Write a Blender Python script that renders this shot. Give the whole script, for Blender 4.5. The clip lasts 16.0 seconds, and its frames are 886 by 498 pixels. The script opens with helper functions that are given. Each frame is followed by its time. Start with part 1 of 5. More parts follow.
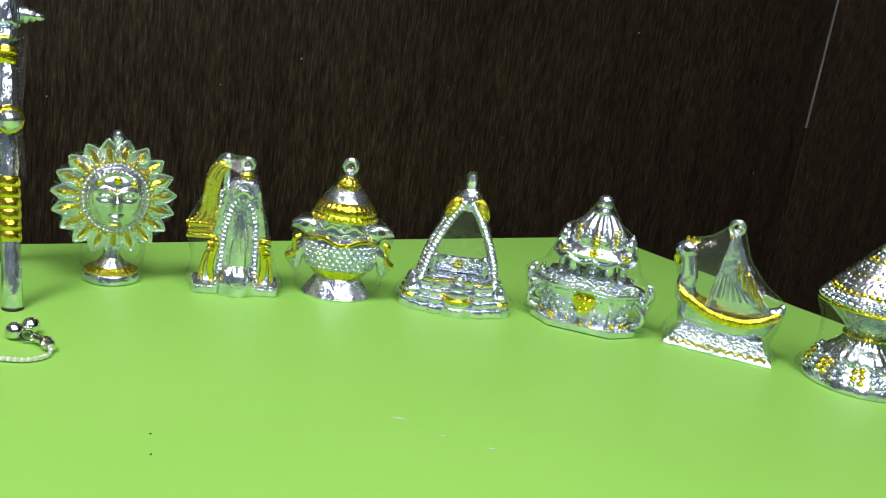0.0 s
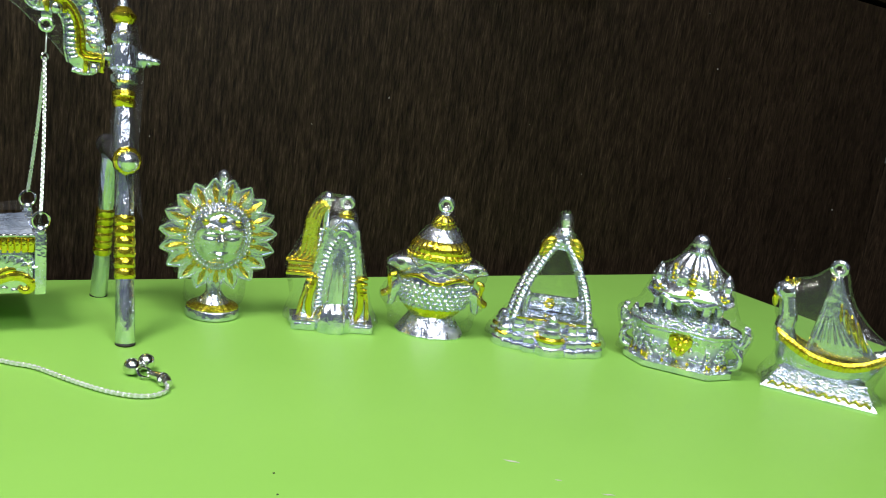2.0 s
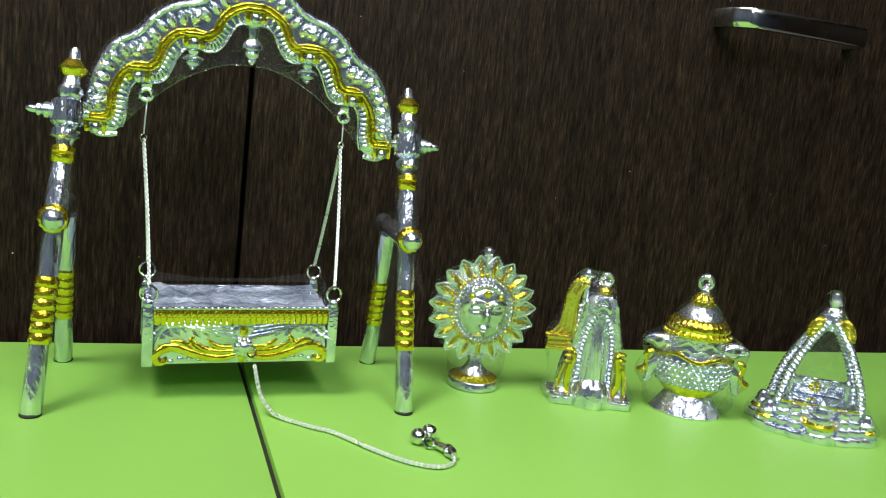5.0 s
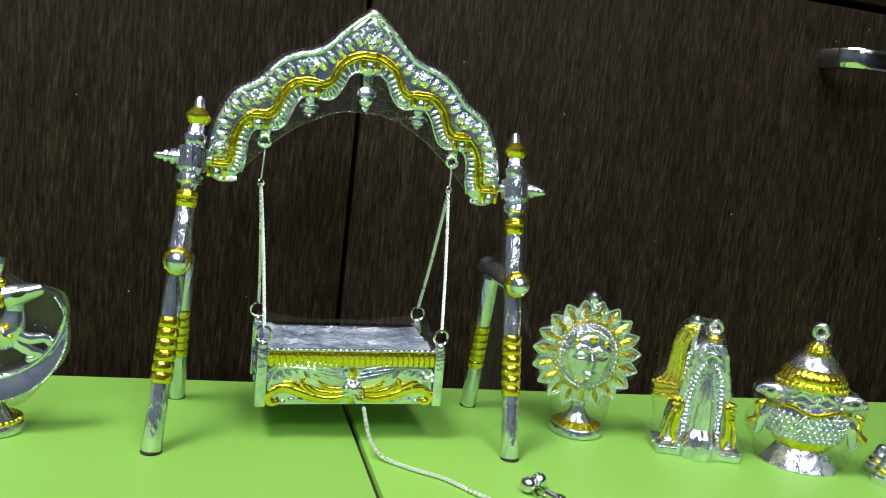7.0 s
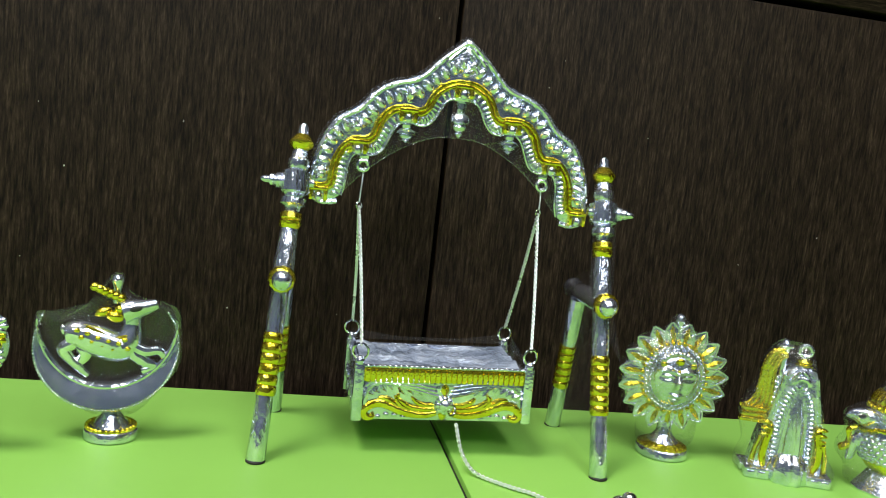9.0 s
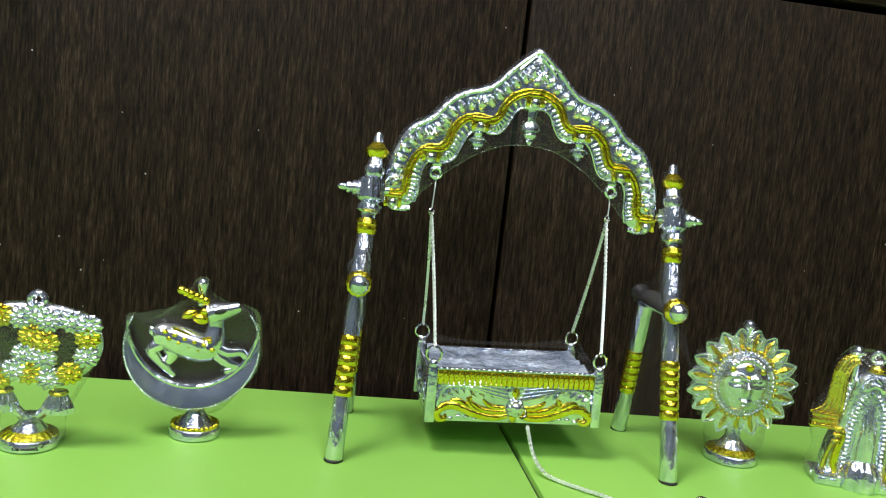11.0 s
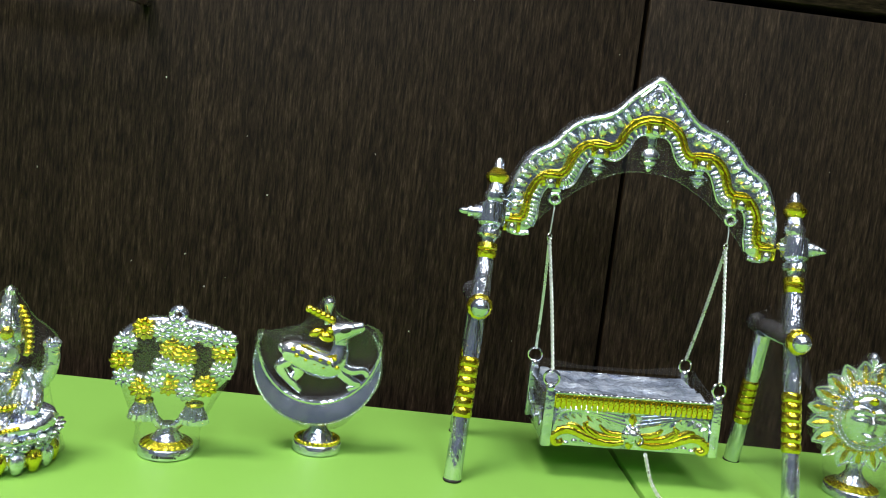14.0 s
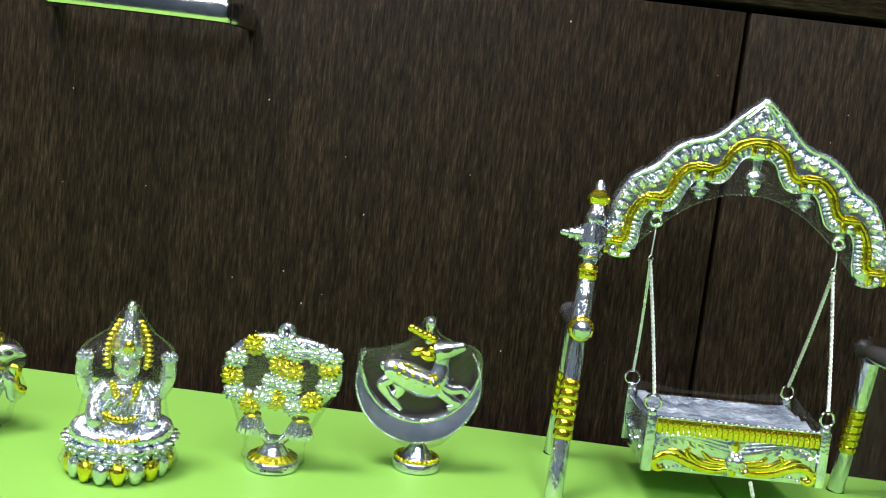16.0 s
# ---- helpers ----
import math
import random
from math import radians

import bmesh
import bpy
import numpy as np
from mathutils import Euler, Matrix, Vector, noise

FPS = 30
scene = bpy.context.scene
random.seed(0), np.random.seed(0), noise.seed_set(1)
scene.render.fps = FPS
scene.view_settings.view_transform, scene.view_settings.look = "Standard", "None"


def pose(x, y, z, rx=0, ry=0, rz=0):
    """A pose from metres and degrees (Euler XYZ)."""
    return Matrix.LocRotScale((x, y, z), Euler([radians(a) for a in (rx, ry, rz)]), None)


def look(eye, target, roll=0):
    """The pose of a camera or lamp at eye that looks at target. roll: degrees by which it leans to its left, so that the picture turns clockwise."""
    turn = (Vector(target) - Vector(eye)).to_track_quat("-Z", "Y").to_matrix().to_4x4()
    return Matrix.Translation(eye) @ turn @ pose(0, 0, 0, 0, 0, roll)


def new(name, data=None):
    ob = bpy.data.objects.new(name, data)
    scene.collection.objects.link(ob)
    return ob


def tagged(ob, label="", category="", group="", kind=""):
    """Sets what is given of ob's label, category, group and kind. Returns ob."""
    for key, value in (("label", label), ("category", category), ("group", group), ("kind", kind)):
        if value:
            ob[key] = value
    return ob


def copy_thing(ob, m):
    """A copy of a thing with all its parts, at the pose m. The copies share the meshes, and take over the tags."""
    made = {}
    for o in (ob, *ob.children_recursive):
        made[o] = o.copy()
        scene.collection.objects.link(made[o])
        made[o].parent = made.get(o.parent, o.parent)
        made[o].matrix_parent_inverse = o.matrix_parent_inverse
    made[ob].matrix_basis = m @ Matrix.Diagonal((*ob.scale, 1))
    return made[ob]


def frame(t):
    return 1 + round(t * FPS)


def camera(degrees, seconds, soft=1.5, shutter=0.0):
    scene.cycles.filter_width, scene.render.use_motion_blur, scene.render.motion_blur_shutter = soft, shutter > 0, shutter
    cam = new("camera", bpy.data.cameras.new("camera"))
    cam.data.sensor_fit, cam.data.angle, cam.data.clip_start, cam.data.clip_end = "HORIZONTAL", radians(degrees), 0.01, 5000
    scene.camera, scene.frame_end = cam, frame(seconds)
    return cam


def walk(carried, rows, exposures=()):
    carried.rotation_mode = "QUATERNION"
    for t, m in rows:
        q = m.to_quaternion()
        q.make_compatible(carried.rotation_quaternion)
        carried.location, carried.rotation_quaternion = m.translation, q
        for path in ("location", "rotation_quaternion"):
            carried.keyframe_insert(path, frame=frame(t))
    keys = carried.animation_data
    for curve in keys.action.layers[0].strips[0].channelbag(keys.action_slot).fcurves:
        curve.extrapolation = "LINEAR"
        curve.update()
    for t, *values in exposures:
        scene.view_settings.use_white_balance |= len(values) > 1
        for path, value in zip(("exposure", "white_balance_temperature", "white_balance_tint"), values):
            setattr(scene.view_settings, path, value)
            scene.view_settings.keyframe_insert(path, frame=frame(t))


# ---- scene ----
cam = camera(56.51, 16.0, 1.1)
PATH = [
    (0, (-0.00624, -0.01084, 0.14967), (1.1513, 1.5499, -0.3240), 8.74),
    (0.5, (-0.01416, -0.00720, 0.14998), (1.1209, 1.5745, -0.3080), 8.40),
    (1, (-0.01855, -0.00511, 0.14883), (1.0916, 1.5979, -0.2960), 8.23),
    (1.5, (-0.02140, -0.00299, 0.14926), (1.0663, 1.6190, -0.2821), 8.20),
    (2, (-0.02967, 0.00414, 0.15026), (1.0343, 1.6453, -0.2675), 8.34),
    (2.5, (-0.03396, 0.00662, 0.15385), (0.9969, 1.6731, -0.2465), 8.17),
    (3, (-0.04435, 0.01300, 0.15392), (0.9061, 1.7321, -0.2219), 7.33),
    (3.5, (-0.05347, 0.01392, 0.15409), (0.8257, 1.7732, -0.2091), 6.99),
    (4, (-0.06308, 0.01621, 0.15449), (0.7445, 1.8102, -0.2051), 6.96),
    (6.5, (-0.09253, 0.02159, 0.15982), (0.4628, 1.9201, -0.1356), 6.62),
    (7, (-0.09749, 0.02462, 0.15973), (0.4256, 1.9349, -0.1180), 6.66),
    (7.5, (-0.10048, 0.02504, 0.16161), (0.3900, 1.9462, -0.1000), 6.68),
    (8, (-0.10593, 0.02024, 0.15982), (0.3385, 1.9548, -0.0852), 6.63),
    (8.5, (-0.11043, 0.01638, 0.15967), (0.2879, 1.9610, -0.0848), 6.63),
    (9, (-0.11610, 0.01568, 0.15958), (0.2611, 1.9646, -0.0841), 6.60),
    (9.5, (-0.12062, 0.01327, 0.15965), (0.2271, 1.9674, -0.0866), 6.52),
    (12, (-0.13843, 0.00875, 0.15748), (0.1054, 1.9794, -0.0815), 6.43),
    (12.5, (-0.14011, 0.00875, 0.15668), (0.0934, 1.9806, -0.0825), 6.55),
    (13, (-0.14218, 0.00797, 0.15971), (0.0750, 1.9822, -0.0756), 6.65),
    (13.5, (-0.15160, 0.00719, 0.15910), (0.0124, 1.9882, -0.0614), 6.77),
    (14, (-0.15928, 0.00442, 0.15878), (-0.0579, 1.9905, -0.0542), 6.83),
    (14.5, (-0.16385, 0.00377, 0.15924), (-0.1127, 1.9921, -0.0499), 6.89),
    (15, (-0.16870, 0.00438, 0.15987), (-0.1524, 1.9940, -0.0430), 6.90),
    (15.5, (-0.17333, 0.00219, 0.16092), (-0.1943, 1.9921, -0.0389), 6.94),
    (16, (-0.17973, 0.00124, 0.15937), (-0.2335, 1.9912, -0.0338), 7.01),
]
walk(cam, [(t, look(eye, target, roll)) for t, eye, target, roll in PATH], [(0, 0.0), (15.4, 0.0), (16, 0.27)])

# ---- light ----
world = bpy.data.worlds.new("world")
scene.world = world
world.use_nodes = True
world.node_tree.nodes["Background"].inputs[0].default_value = (0.55, 0.6, 0.7, 1)
world.node_tree.nodes["Background"].inputs[1].default_value = 0.03


def ceiling_lamp(x, y, w, d, power, colour=(0.96, 0.98, 1.0)):
    data = bpy.data.lights.new("ceiling_lamp", "AREA")
    data.shape, data.size, data.size_y, data.energy, data.color = "RECTANGLE", w, d, power, colour
    ob = new("ceiling_lamp", data)
    ob.matrix_world = pose(x, y, 1.84)
    return ob


ceiling_lamp(-0.84, -0.02, 0.6, 0.6, 39, (1.0, 0.95, 0.90))
ceiling_lamp(0.18, -0.55, 0.35, 1.2, 16)
ceiling_lamp(-0.8, -1.7, 1.5, 0.7, 30)
ceiling_lamp(0.9, -1.8, 1.2, 0.7, 11)
ceiling_lamp(0.1, -1.5, 0.3, 0.5, 8)


# ---- materials ----
def nodes_of(name):
    m = bpy.data.materials.new(name)
    m.use_nodes = True
    t = m.node_tree
    return m, t, t.nodes["Principled BSDF"]


def noise_node(t, scale, detail=4.0, stretch=(1, 1, 1), rough=0.55):
    co = t.nodes.new("ShaderNodeTexCoord")
    mp = t.nodes.new("ShaderNodeMapping")
    mp.inputs["Scale"].default_value = stretch
    t.links.new(co.outputs["Object"], mp.inputs["Vector"])
    n = t.nodes.new("ShaderNodeTexNoise")
    n.inputs["Scale"].default_value = scale
    n.inputs["Detail"].default_value = detail
    n.inputs["Roughness"].default_value = rough
    t.links.new(mp.outputs[0], n.inputs["Vector"])
    return n


def ramp_node(t, source, stops):
    r = t.nodes.new("ShaderNodeValToRGB")
    e = r.color_ramp.elements
    e[0].position, e[0].color = stops[0][0], (*stops[0][1], 1)
    e[1].position, e[1].color = stops[-1][0], (*stops[-1][1], 1)
    for p, c in stops[1:-1]:
        k = e.new(p)
        k.color = (*c, 1)
    t.links.new(source, r.inputs[0])
    return r


def bump_node(t, source, strength, distance):
    b = t.nodes.new("ShaderNodeBump")
    b.inputs["Strength"].default_value = strength
    b.inputs["Distance"].default_value = distance
    t.links.new(source, b.inputs["Height"])
    return b


def metal(name, a, b, rough, crinkle, scale=260, stretch=(1, 1, 1), metallic=1.0):
    m, t, p = nodes_of(name)
    n = noise_node(t, scale, 3, stretch)
    r = ramp_node(t, n.outputs["Fac"], [(0.35, a), (0.65, b)])
    t.links.new(r.outputs[0], p.inputs["Base Color"])
    p.inputs["Metallic"].default_value = metallic
    q = ramp_node(t, noise_node(t, 90, 2).outputs["Fac"], [(0.3, (rough * 0.6,) * 3), (0.7, (rough * 1.5,) * 3)])
    t.links.new(q.outputs[0], p.inputs["Roughness"])
    if crinkle:
        t.links.new(bump_node(t, n.outputs["Fac"], crinkle, 0.0018).outputs[0], p.inputs["Normal"])
    return m


COOL, PALE = (0.62, 0.68, 0.86), (0.88, 0.91, 1.0)
SILVER = metal("silver_plate", COOL, PALE, 0.18, 0.60, 125, (1, 1, 1), 0.94)
EMBOSSED = metal("embossed_silver_plate", COOL, PALE, 0.21, 0.72, 150, (1, 1, 1), 0.92)
STREAKED = metal("drawn_silver_plate", COOL, PALE, 0.18, 1.0, 250, (1, 1, 0.10), 0.94)
FOIL = metal("crinkled_silver_foil", (0.72, 0.77, 0.88), (0.90, 0.93, 1.0), 0.28, 0.8, 150, (1, 1, 1), 0.95)
GOLD = metal("gold_plate", (0.75, 0.60, 0.03), (0.92, 0.78, 0.09), 0.18, 0.5, 150, (1, 1, 1), 0.94)
SMOOTH = metal("smooth_silver_plate", COOL, PALE, 0.15, 0.55, 70, (1, 1, 1), 0.94)
CHAIN = metal("bright_silver_chain", (0.84, 0.87, 0.92), (0.94, 0.95, 0.98), 0.34, 0.0, metallic=0.7)
CHROME = metal("brushed_chrome", (0.70, 0.71, 0.72), (0.80, 0.81, 0.82), 0.12, 0.0)


# Seat foil: slate-to-pale base colour paints in the ceiling's sheen on the film.
m, t, p = nodes_of("foil_cushion_painted_sheen")
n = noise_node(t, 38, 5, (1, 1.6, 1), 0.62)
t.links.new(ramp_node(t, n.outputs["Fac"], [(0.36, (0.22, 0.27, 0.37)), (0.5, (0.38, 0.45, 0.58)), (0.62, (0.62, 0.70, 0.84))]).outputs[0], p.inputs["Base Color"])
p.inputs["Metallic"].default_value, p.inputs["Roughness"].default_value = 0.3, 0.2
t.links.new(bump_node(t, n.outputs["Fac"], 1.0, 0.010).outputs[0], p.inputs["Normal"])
CUSHION = m


def wood(name, stretch, tone=1.0):
    m, t, p = nodes_of(name)
    fine = noise_node(t, 1.0, 6, stretch, 0.7)
    grain = ramp_node(t, fine.outputs["Fac"], [(0.36, (0.0074 * tone, 0.0049 * tone, 0.0026 * tone)), (0.46, (0.0268 * tone, 0.0182 * tone, 0.0108 * tone)),
                                               (0.56, (0.0462 * tone, 0.0318 * tone, 0.0194 * tone)), (0.70, (0.109 * tone, 0.078 * tone, 0.052 * tone))])
    broad = noise_node(t, 1.0, 3, [s * 0.11 for s in stretch])
    tint = ramp_node(t, broad.outputs["Fac"], [(0.3, (0.75, 0.72, 0.70)), (0.7, (1.2, 1.15, 1.1))])
    mix = t.nodes.new("ShaderNodeMix")
    mix.data_type, mix.blend_type = "RGBA", "MULTIPLY"
    mix.inputs["Factor"].default_value = 1.0
    t.links.new(grain.outputs[0], mix.inputs["A"])
    t.links.new(tint.outputs[0], mix.inputs["B"])
    t.links.new(mix.outputs["Result"], p.inputs["Base Color"])
    p.inputs["Roughness"].default_value = 0.55
    p.inputs["Specular IOR Level"].default_value = 0.10
    t.links.new(bump_node(t, fine.outputs["Fac"], 0.35, 0.0006).outputs[0], p.inputs["Normal"])
    return m


WOOD = wood("dark_veneer_upright_grain", (760, 760, 75), 0.49)
WOOD_ACROSS = wood("dark_veneer_level_grain", (75, 760, 760), 0.56)


def plain(name, a, b, rough, scale=40, bump=0.0, spec=0.5):
    m, t, p = nodes_of(name)
    n = noise_node(t, scale, 5)
    r = ramp_node(t, n.outputs["Fac"], [(0.3, a), (0.7, b)])
    t.links.new(r.outputs[0], p.inputs["Base Color"])
    p.inputs["Roughness"].default_value = rough
    p.inputs["Specular IOR Level"].default_value = spec
    if bump:
        t.links.new(bump_node(t, noise_node(t, 900, 2).outputs["Fac"], bump, 0.0003).outputs[0], p.inputs["Normal"])
    return m


GREEN = plain("lime_green_laminate", (0.255, 0.545, 0.095), (0.275, 0.575, 0.105), 0.52, 9, 0.05, 0.35)
DARK = plain("dark_edge", (0.012, 0.010, 0.009), (0.02, 0.017, 0.015), 0.6)
WALLPAINT = plain("blue_grey_paint", (0.045, 0.062, 0.088), (0.06, 0.08, 0.11), 0.8, 3)
CEILPAINT = plain("pale_grey_ceiling_paint", (0.42, 0.43, 0.44), (0.47, 0.48, 0.49), 0.85, 3)
FLOORTILE = plain("grey_floor", (0.16, 0.155, 0.15), (0.21, 0.2, 0.19), 0.4, 5)
STRIP = plain("grey_edge_band", (0.10, 0.10, 0.10), (0.16, 0.16, 0.16), 0.4)
FLECK = plain("pale_dust_and_marks", (0.5, 0.5, 0.47), (0.6, 0.6, 0.57), 0.8)
INK = plain("black_ink", (0.02, 0.02, 0.02), (0.03, 0.03, 0.03), 0.5)


def clear_film(name, gloss, wrinkle):
    m, t, p = nodes_of(name)
    t.nodes.remove(p)
    out = t.nodes["Material Output"]
    tr = t.nodes.new("ShaderNodeBsdfTransparent")
    tr.inputs[0].default_value = (0.975, 0.98, 0.98, 1)
    gl = t.nodes.new("ShaderNodeBsdfGlossy")
    gl.inputs["Roughness"].default_value = 0.16
    fr = t.nodes.new("ShaderNodeFresnel")
    fr.inputs["IOR"].default_value = 1.4
    add = t.nodes.new("ShaderNodeMath")
    add.operation, add.use_clamp = "MULTIPLY_ADD", True
    add.inputs[1].default_value, add.inputs[2].default_value = 0.10, gloss
    t.links.new(fr.outputs[0], add.inputs[0])
    b = bump_node(t, noise_node(t, 110, 3).outputs["Fac"], wrinkle, 0.002)
    t.links.new(b.outputs[0], gl.inputs["Normal"])
    milk = t.nodes.new("ShaderNodeBsdfDiffuse")
    milk.inputs[0].default_value = (0.80, 0.84, 0.88, 1)
    haze = t.nodes.new("ShaderNodeMixShader")
    haze.inputs[0].default_value = 0.014
    t.links.new(tr.outputs[0], haze.inputs[1])
    t.links.new(milk.outputs[0], haze.inputs[2])
    mix = t.nodes.new("ShaderNodeMixShader")
    t.links.new(add.outputs[0], mix.inputs[0])
    t.links.new(haze.outputs[0], mix.inputs[1])
    t.links.new(gl.outputs[0], mix.inputs[2])
    t.links.new(mix.outputs[0], out.inputs[0])
    return m


THIN = clear_film("taut_film", 0.02, 0.3)
FILM = clear_film("cling_film", 0.075, 1.0)


# ---- building helpers; ornaments are drawn in millimetres, x to the right, y to the back, z up ----
def mesh_of(name, bm, mats, unit=0.001, sharp=38):
    if unit != 1:
        bmesh.ops.scale(bm, vec=(unit,) * 3, verts=bm.verts)
    bmesh.ops.recalc_face_normals(bm, faces=bm.faces)
    me = bpy.data.meshes.new(name)
    bm.to_mesh(me)
    bm.free()
    for m in mats if isinstance(mats, (list, tuple)) else [mats]:
        me.materials.append(m)
    me.polygons.foreach_set("use_smooth", [True] * len(me.polygons))
    me.set_sharp_from_angle(angle=radians(sharp))
    return me


def part(name, bm, material, parent, label="", unit=0.001, sharp=38):
    ob = new(name, mesh_of(name, bm, material, unit, sharp))
    ob.parent = parent
    if label:
        tagged(ob, label)
    if any(w in name for w in ("beading", "scales", "relief", "studs", "beads", "bead_petals", "toothed")):
        tagged(ob, kind="stuff")
    return ob


def share(name, mesh, parent, m):
    ob = new(name, mesh)
    ob.parent = parent
    ob.matrix_basis = m
    return ob


def thing(name, x, y, yaw, label, category, group="", z=0.0, wide=1.0, tall=1.0):
    ob = new(name)
    ob.empty_display_size = 0.01
    ob.matrix_world = pose(x, y, z, 0, 0, yaw) @ Matrix.Diagonal((wide, wide, tall, 1))
    return tagged(ob, label, category, group)


def mm(x, y, z, rx=0, ry=0, rz=0):
    return pose(x * 0.001, y * 0.001, z * 0.001, rx, ry, rz)


def B():
    return bmesh.new()


def paint(verts, index):
    for v in verts:
        for f in v.link_faces:
            f.material_index = index


def ball(bm, c, r, turn=(0, 0, 0), seg=12, rings=8, mat=0):
    s = (r, r, r) if isinstance(r, (int, float)) else r
    m = Matrix.Translation(c) @ Euler([radians(a) for a in turn]).to_matrix().to_4x4() @ Matrix.Diagonal((*s, 1))
    got = bmesh.ops.create_uvsphere(bm, u_segments=seg, v_segments=rings, radius=1, matrix=m)
    if mat:
        paint(got["verts"], mat)
    return bm


def box(bm, a, b, soft=0.0, mat=0):
    c = [(p + q) / 2 for p, q in zip(a, b)]
    s = [abs(q - p) for p, q in zip(a, b)]
    got = bmesh.ops.create_cube(bm, size=1, matrix=Matrix.Translation(c) @ Matrix.Diagonal((*s, 1)))
    if mat:
        paint(got["verts"], mat)
    if soft:
        edges = list({e for v in got["verts"] for e in v.link_edges})
        bmesh.ops.bevel(bm, geom=edges, offset=soft, segments=2, profile=0.5, affect="EDGES")
    return bm


def skin(bm, rings, closed=False, cap=True, mat=0):
    made = []
    n = len(rings[0])
    last = len(rings) if closed else len(rings) - 1
    for i in range(last):
        a, b = rings[i], rings[(i + 1) % len(rings)]
        for k in range(n):
            made.append(bm.faces.new((a[k], a[(k + 1) % n], b[(k + 1) % n], b[k])))
    if cap and not closed:
        made += [bm.faces.new(rings[0]), bm.faces.new(rings[-1])]
    for f in made:
        f.material_index = mat


def lathe(bm, profile, seg=32, c=(0, 0, 0), sx=1.0, sy=1.0, flutes=0, depth=0.0, m=None, mat=0):
    """A turned form from (radius, height) pairs, with optional fluting."""
    m = m or Matrix.Translation(c)
    rings = []
    for r, z in profile:
        ring = []
        for k in range(seg):
            a = 2 * math.pi * k / seg
            q = r * (1 + depth * math.cos(flutes * a))
            ring.append(bm.verts.new(m @ Vector((q * math.cos(a) * sx, q * math.sin(a) * sy, z))))
        rings.append(ring)
    skin(bm, rings, mat=mat)
    return bm


def smooth(points, n=6, closed=False):
    """A Catmull-Rom line through the points."""
    p = [Vector(q) for q in points]
    out = []
    count = len(p) if closed else len(p) - 1
    for i in range(count):
        a, b, c, d = (p[(i - 1) % len(p)], p[i], p[(i + 1) % len(p)], p[(i + 2) % len(p)]) if closed else (p[max(i - 1, 0)], p[i], p[i + 1], p[min(i + 2, len(p) - 1)])
        for k in range(n):
            t = k / n
            out.append(0.5 * (2 * b + (c - a) * t + (2 * a - 5 * b + 4 * c - d) * t * t + (3 * b - a - 3 * c + d) * t ** 3))
    if not closed:
        out.append(p[-1])
    return out


def even(points, step):
    """Points and directions at even steps along a line."""
    p = [Vector(q) for q in points]
    out, need = [], 0.0
    for a, b in zip(p, p[1:]):
        d = (b - a).length
        if d < 1e-9:
            continue
        while need <= d:
            out.append((a.lerp(b, need / d), (b - a) / d))
            need += step
        need -= d
    return out


def tube(bm, points, r, seg=8, closed=False, flat=1.0, mat=0):
    """A round bar along a line; r may be a list; flat squeezes it along y."""
    p = [Vector(q) for q in points]
    rings = []
    for i, q in enumerate(p):
        a = p[i - 1] if i or closed else p[0]
        b = p[(i + 1) % len(p)] if i < len(p) - 1 or closed else p[-1]
        t = (b - a).normalized()
        side = t.cross(Vector((0, 1, 0)))
        side = side.normalized() if side.length > 0.15 else t.cross(Vector((1, 0, 0))).normalized()
        up = side.cross(t)
        rad = r[i] if isinstance(r, (list, tuple)) else r
        rings.append([bm.verts.new(q + rad * (side * math.cos(2 * math.pi * k / seg) + up * math.sin(2 * math.pi * k / seg) * flat)) for k in range(seg)])
    skin(bm, rings, closed, mat=mat)
    return bm


def ring(bm, c, big, small, turn=(90, 0, 0), seg=18, tub=7, mat=0, sx=1.0):
    m = Matrix.Translation(c) @ Euler([radians(a) for a in turn]).to_matrix().to_4x4()
    rings = []
    for i in range(seg):
        a = 2 * math.pi * i / seg
        rings.append([bm.verts.new(m @ Vector(((big + small * math.cos(b)) * math.cos(a) * sx, (big + small * math.cos(b)) * math.sin(a), small * math.sin(b))))
                      for b in (2 * math.pi * k / tub for k in range(tub))])
    skin(bm, rings, True, mat=mat)
    return bm


def slab(bm, outline, y0, y1, soft=0.6, mat=0):
    """An upright plate with the given (x, z) outline, its front edge rounded."""
    front = [bm.verts.new((x, y0, z)) for x, z in outline]
    back = [bm.verts.new((x, y1, z)) for x, z in outline]
    n = len(front)
    f = bm.faces.new(front)
    made = [f, bm.faces.new(back)]
    for k in range(n):
        made.append(bm.faces.new((front[k], front[(k + 1) % n], back[(k + 1) % n], back[k])))
    for q in made:
        q.material_index = mat
    if soft:
        bmesh.ops.bevel(bm, geom=list(f.edges), offset=soft, segments=2, profile=0.5, affect="EDGES")
    return bm


def bead_line(bm, points, step, r, seg=8, rings=6, mat=0):
    for q, _ in even(points, step):
        ball(bm, q, r, seg=seg, rings=rings, mat=mat)
    return bm


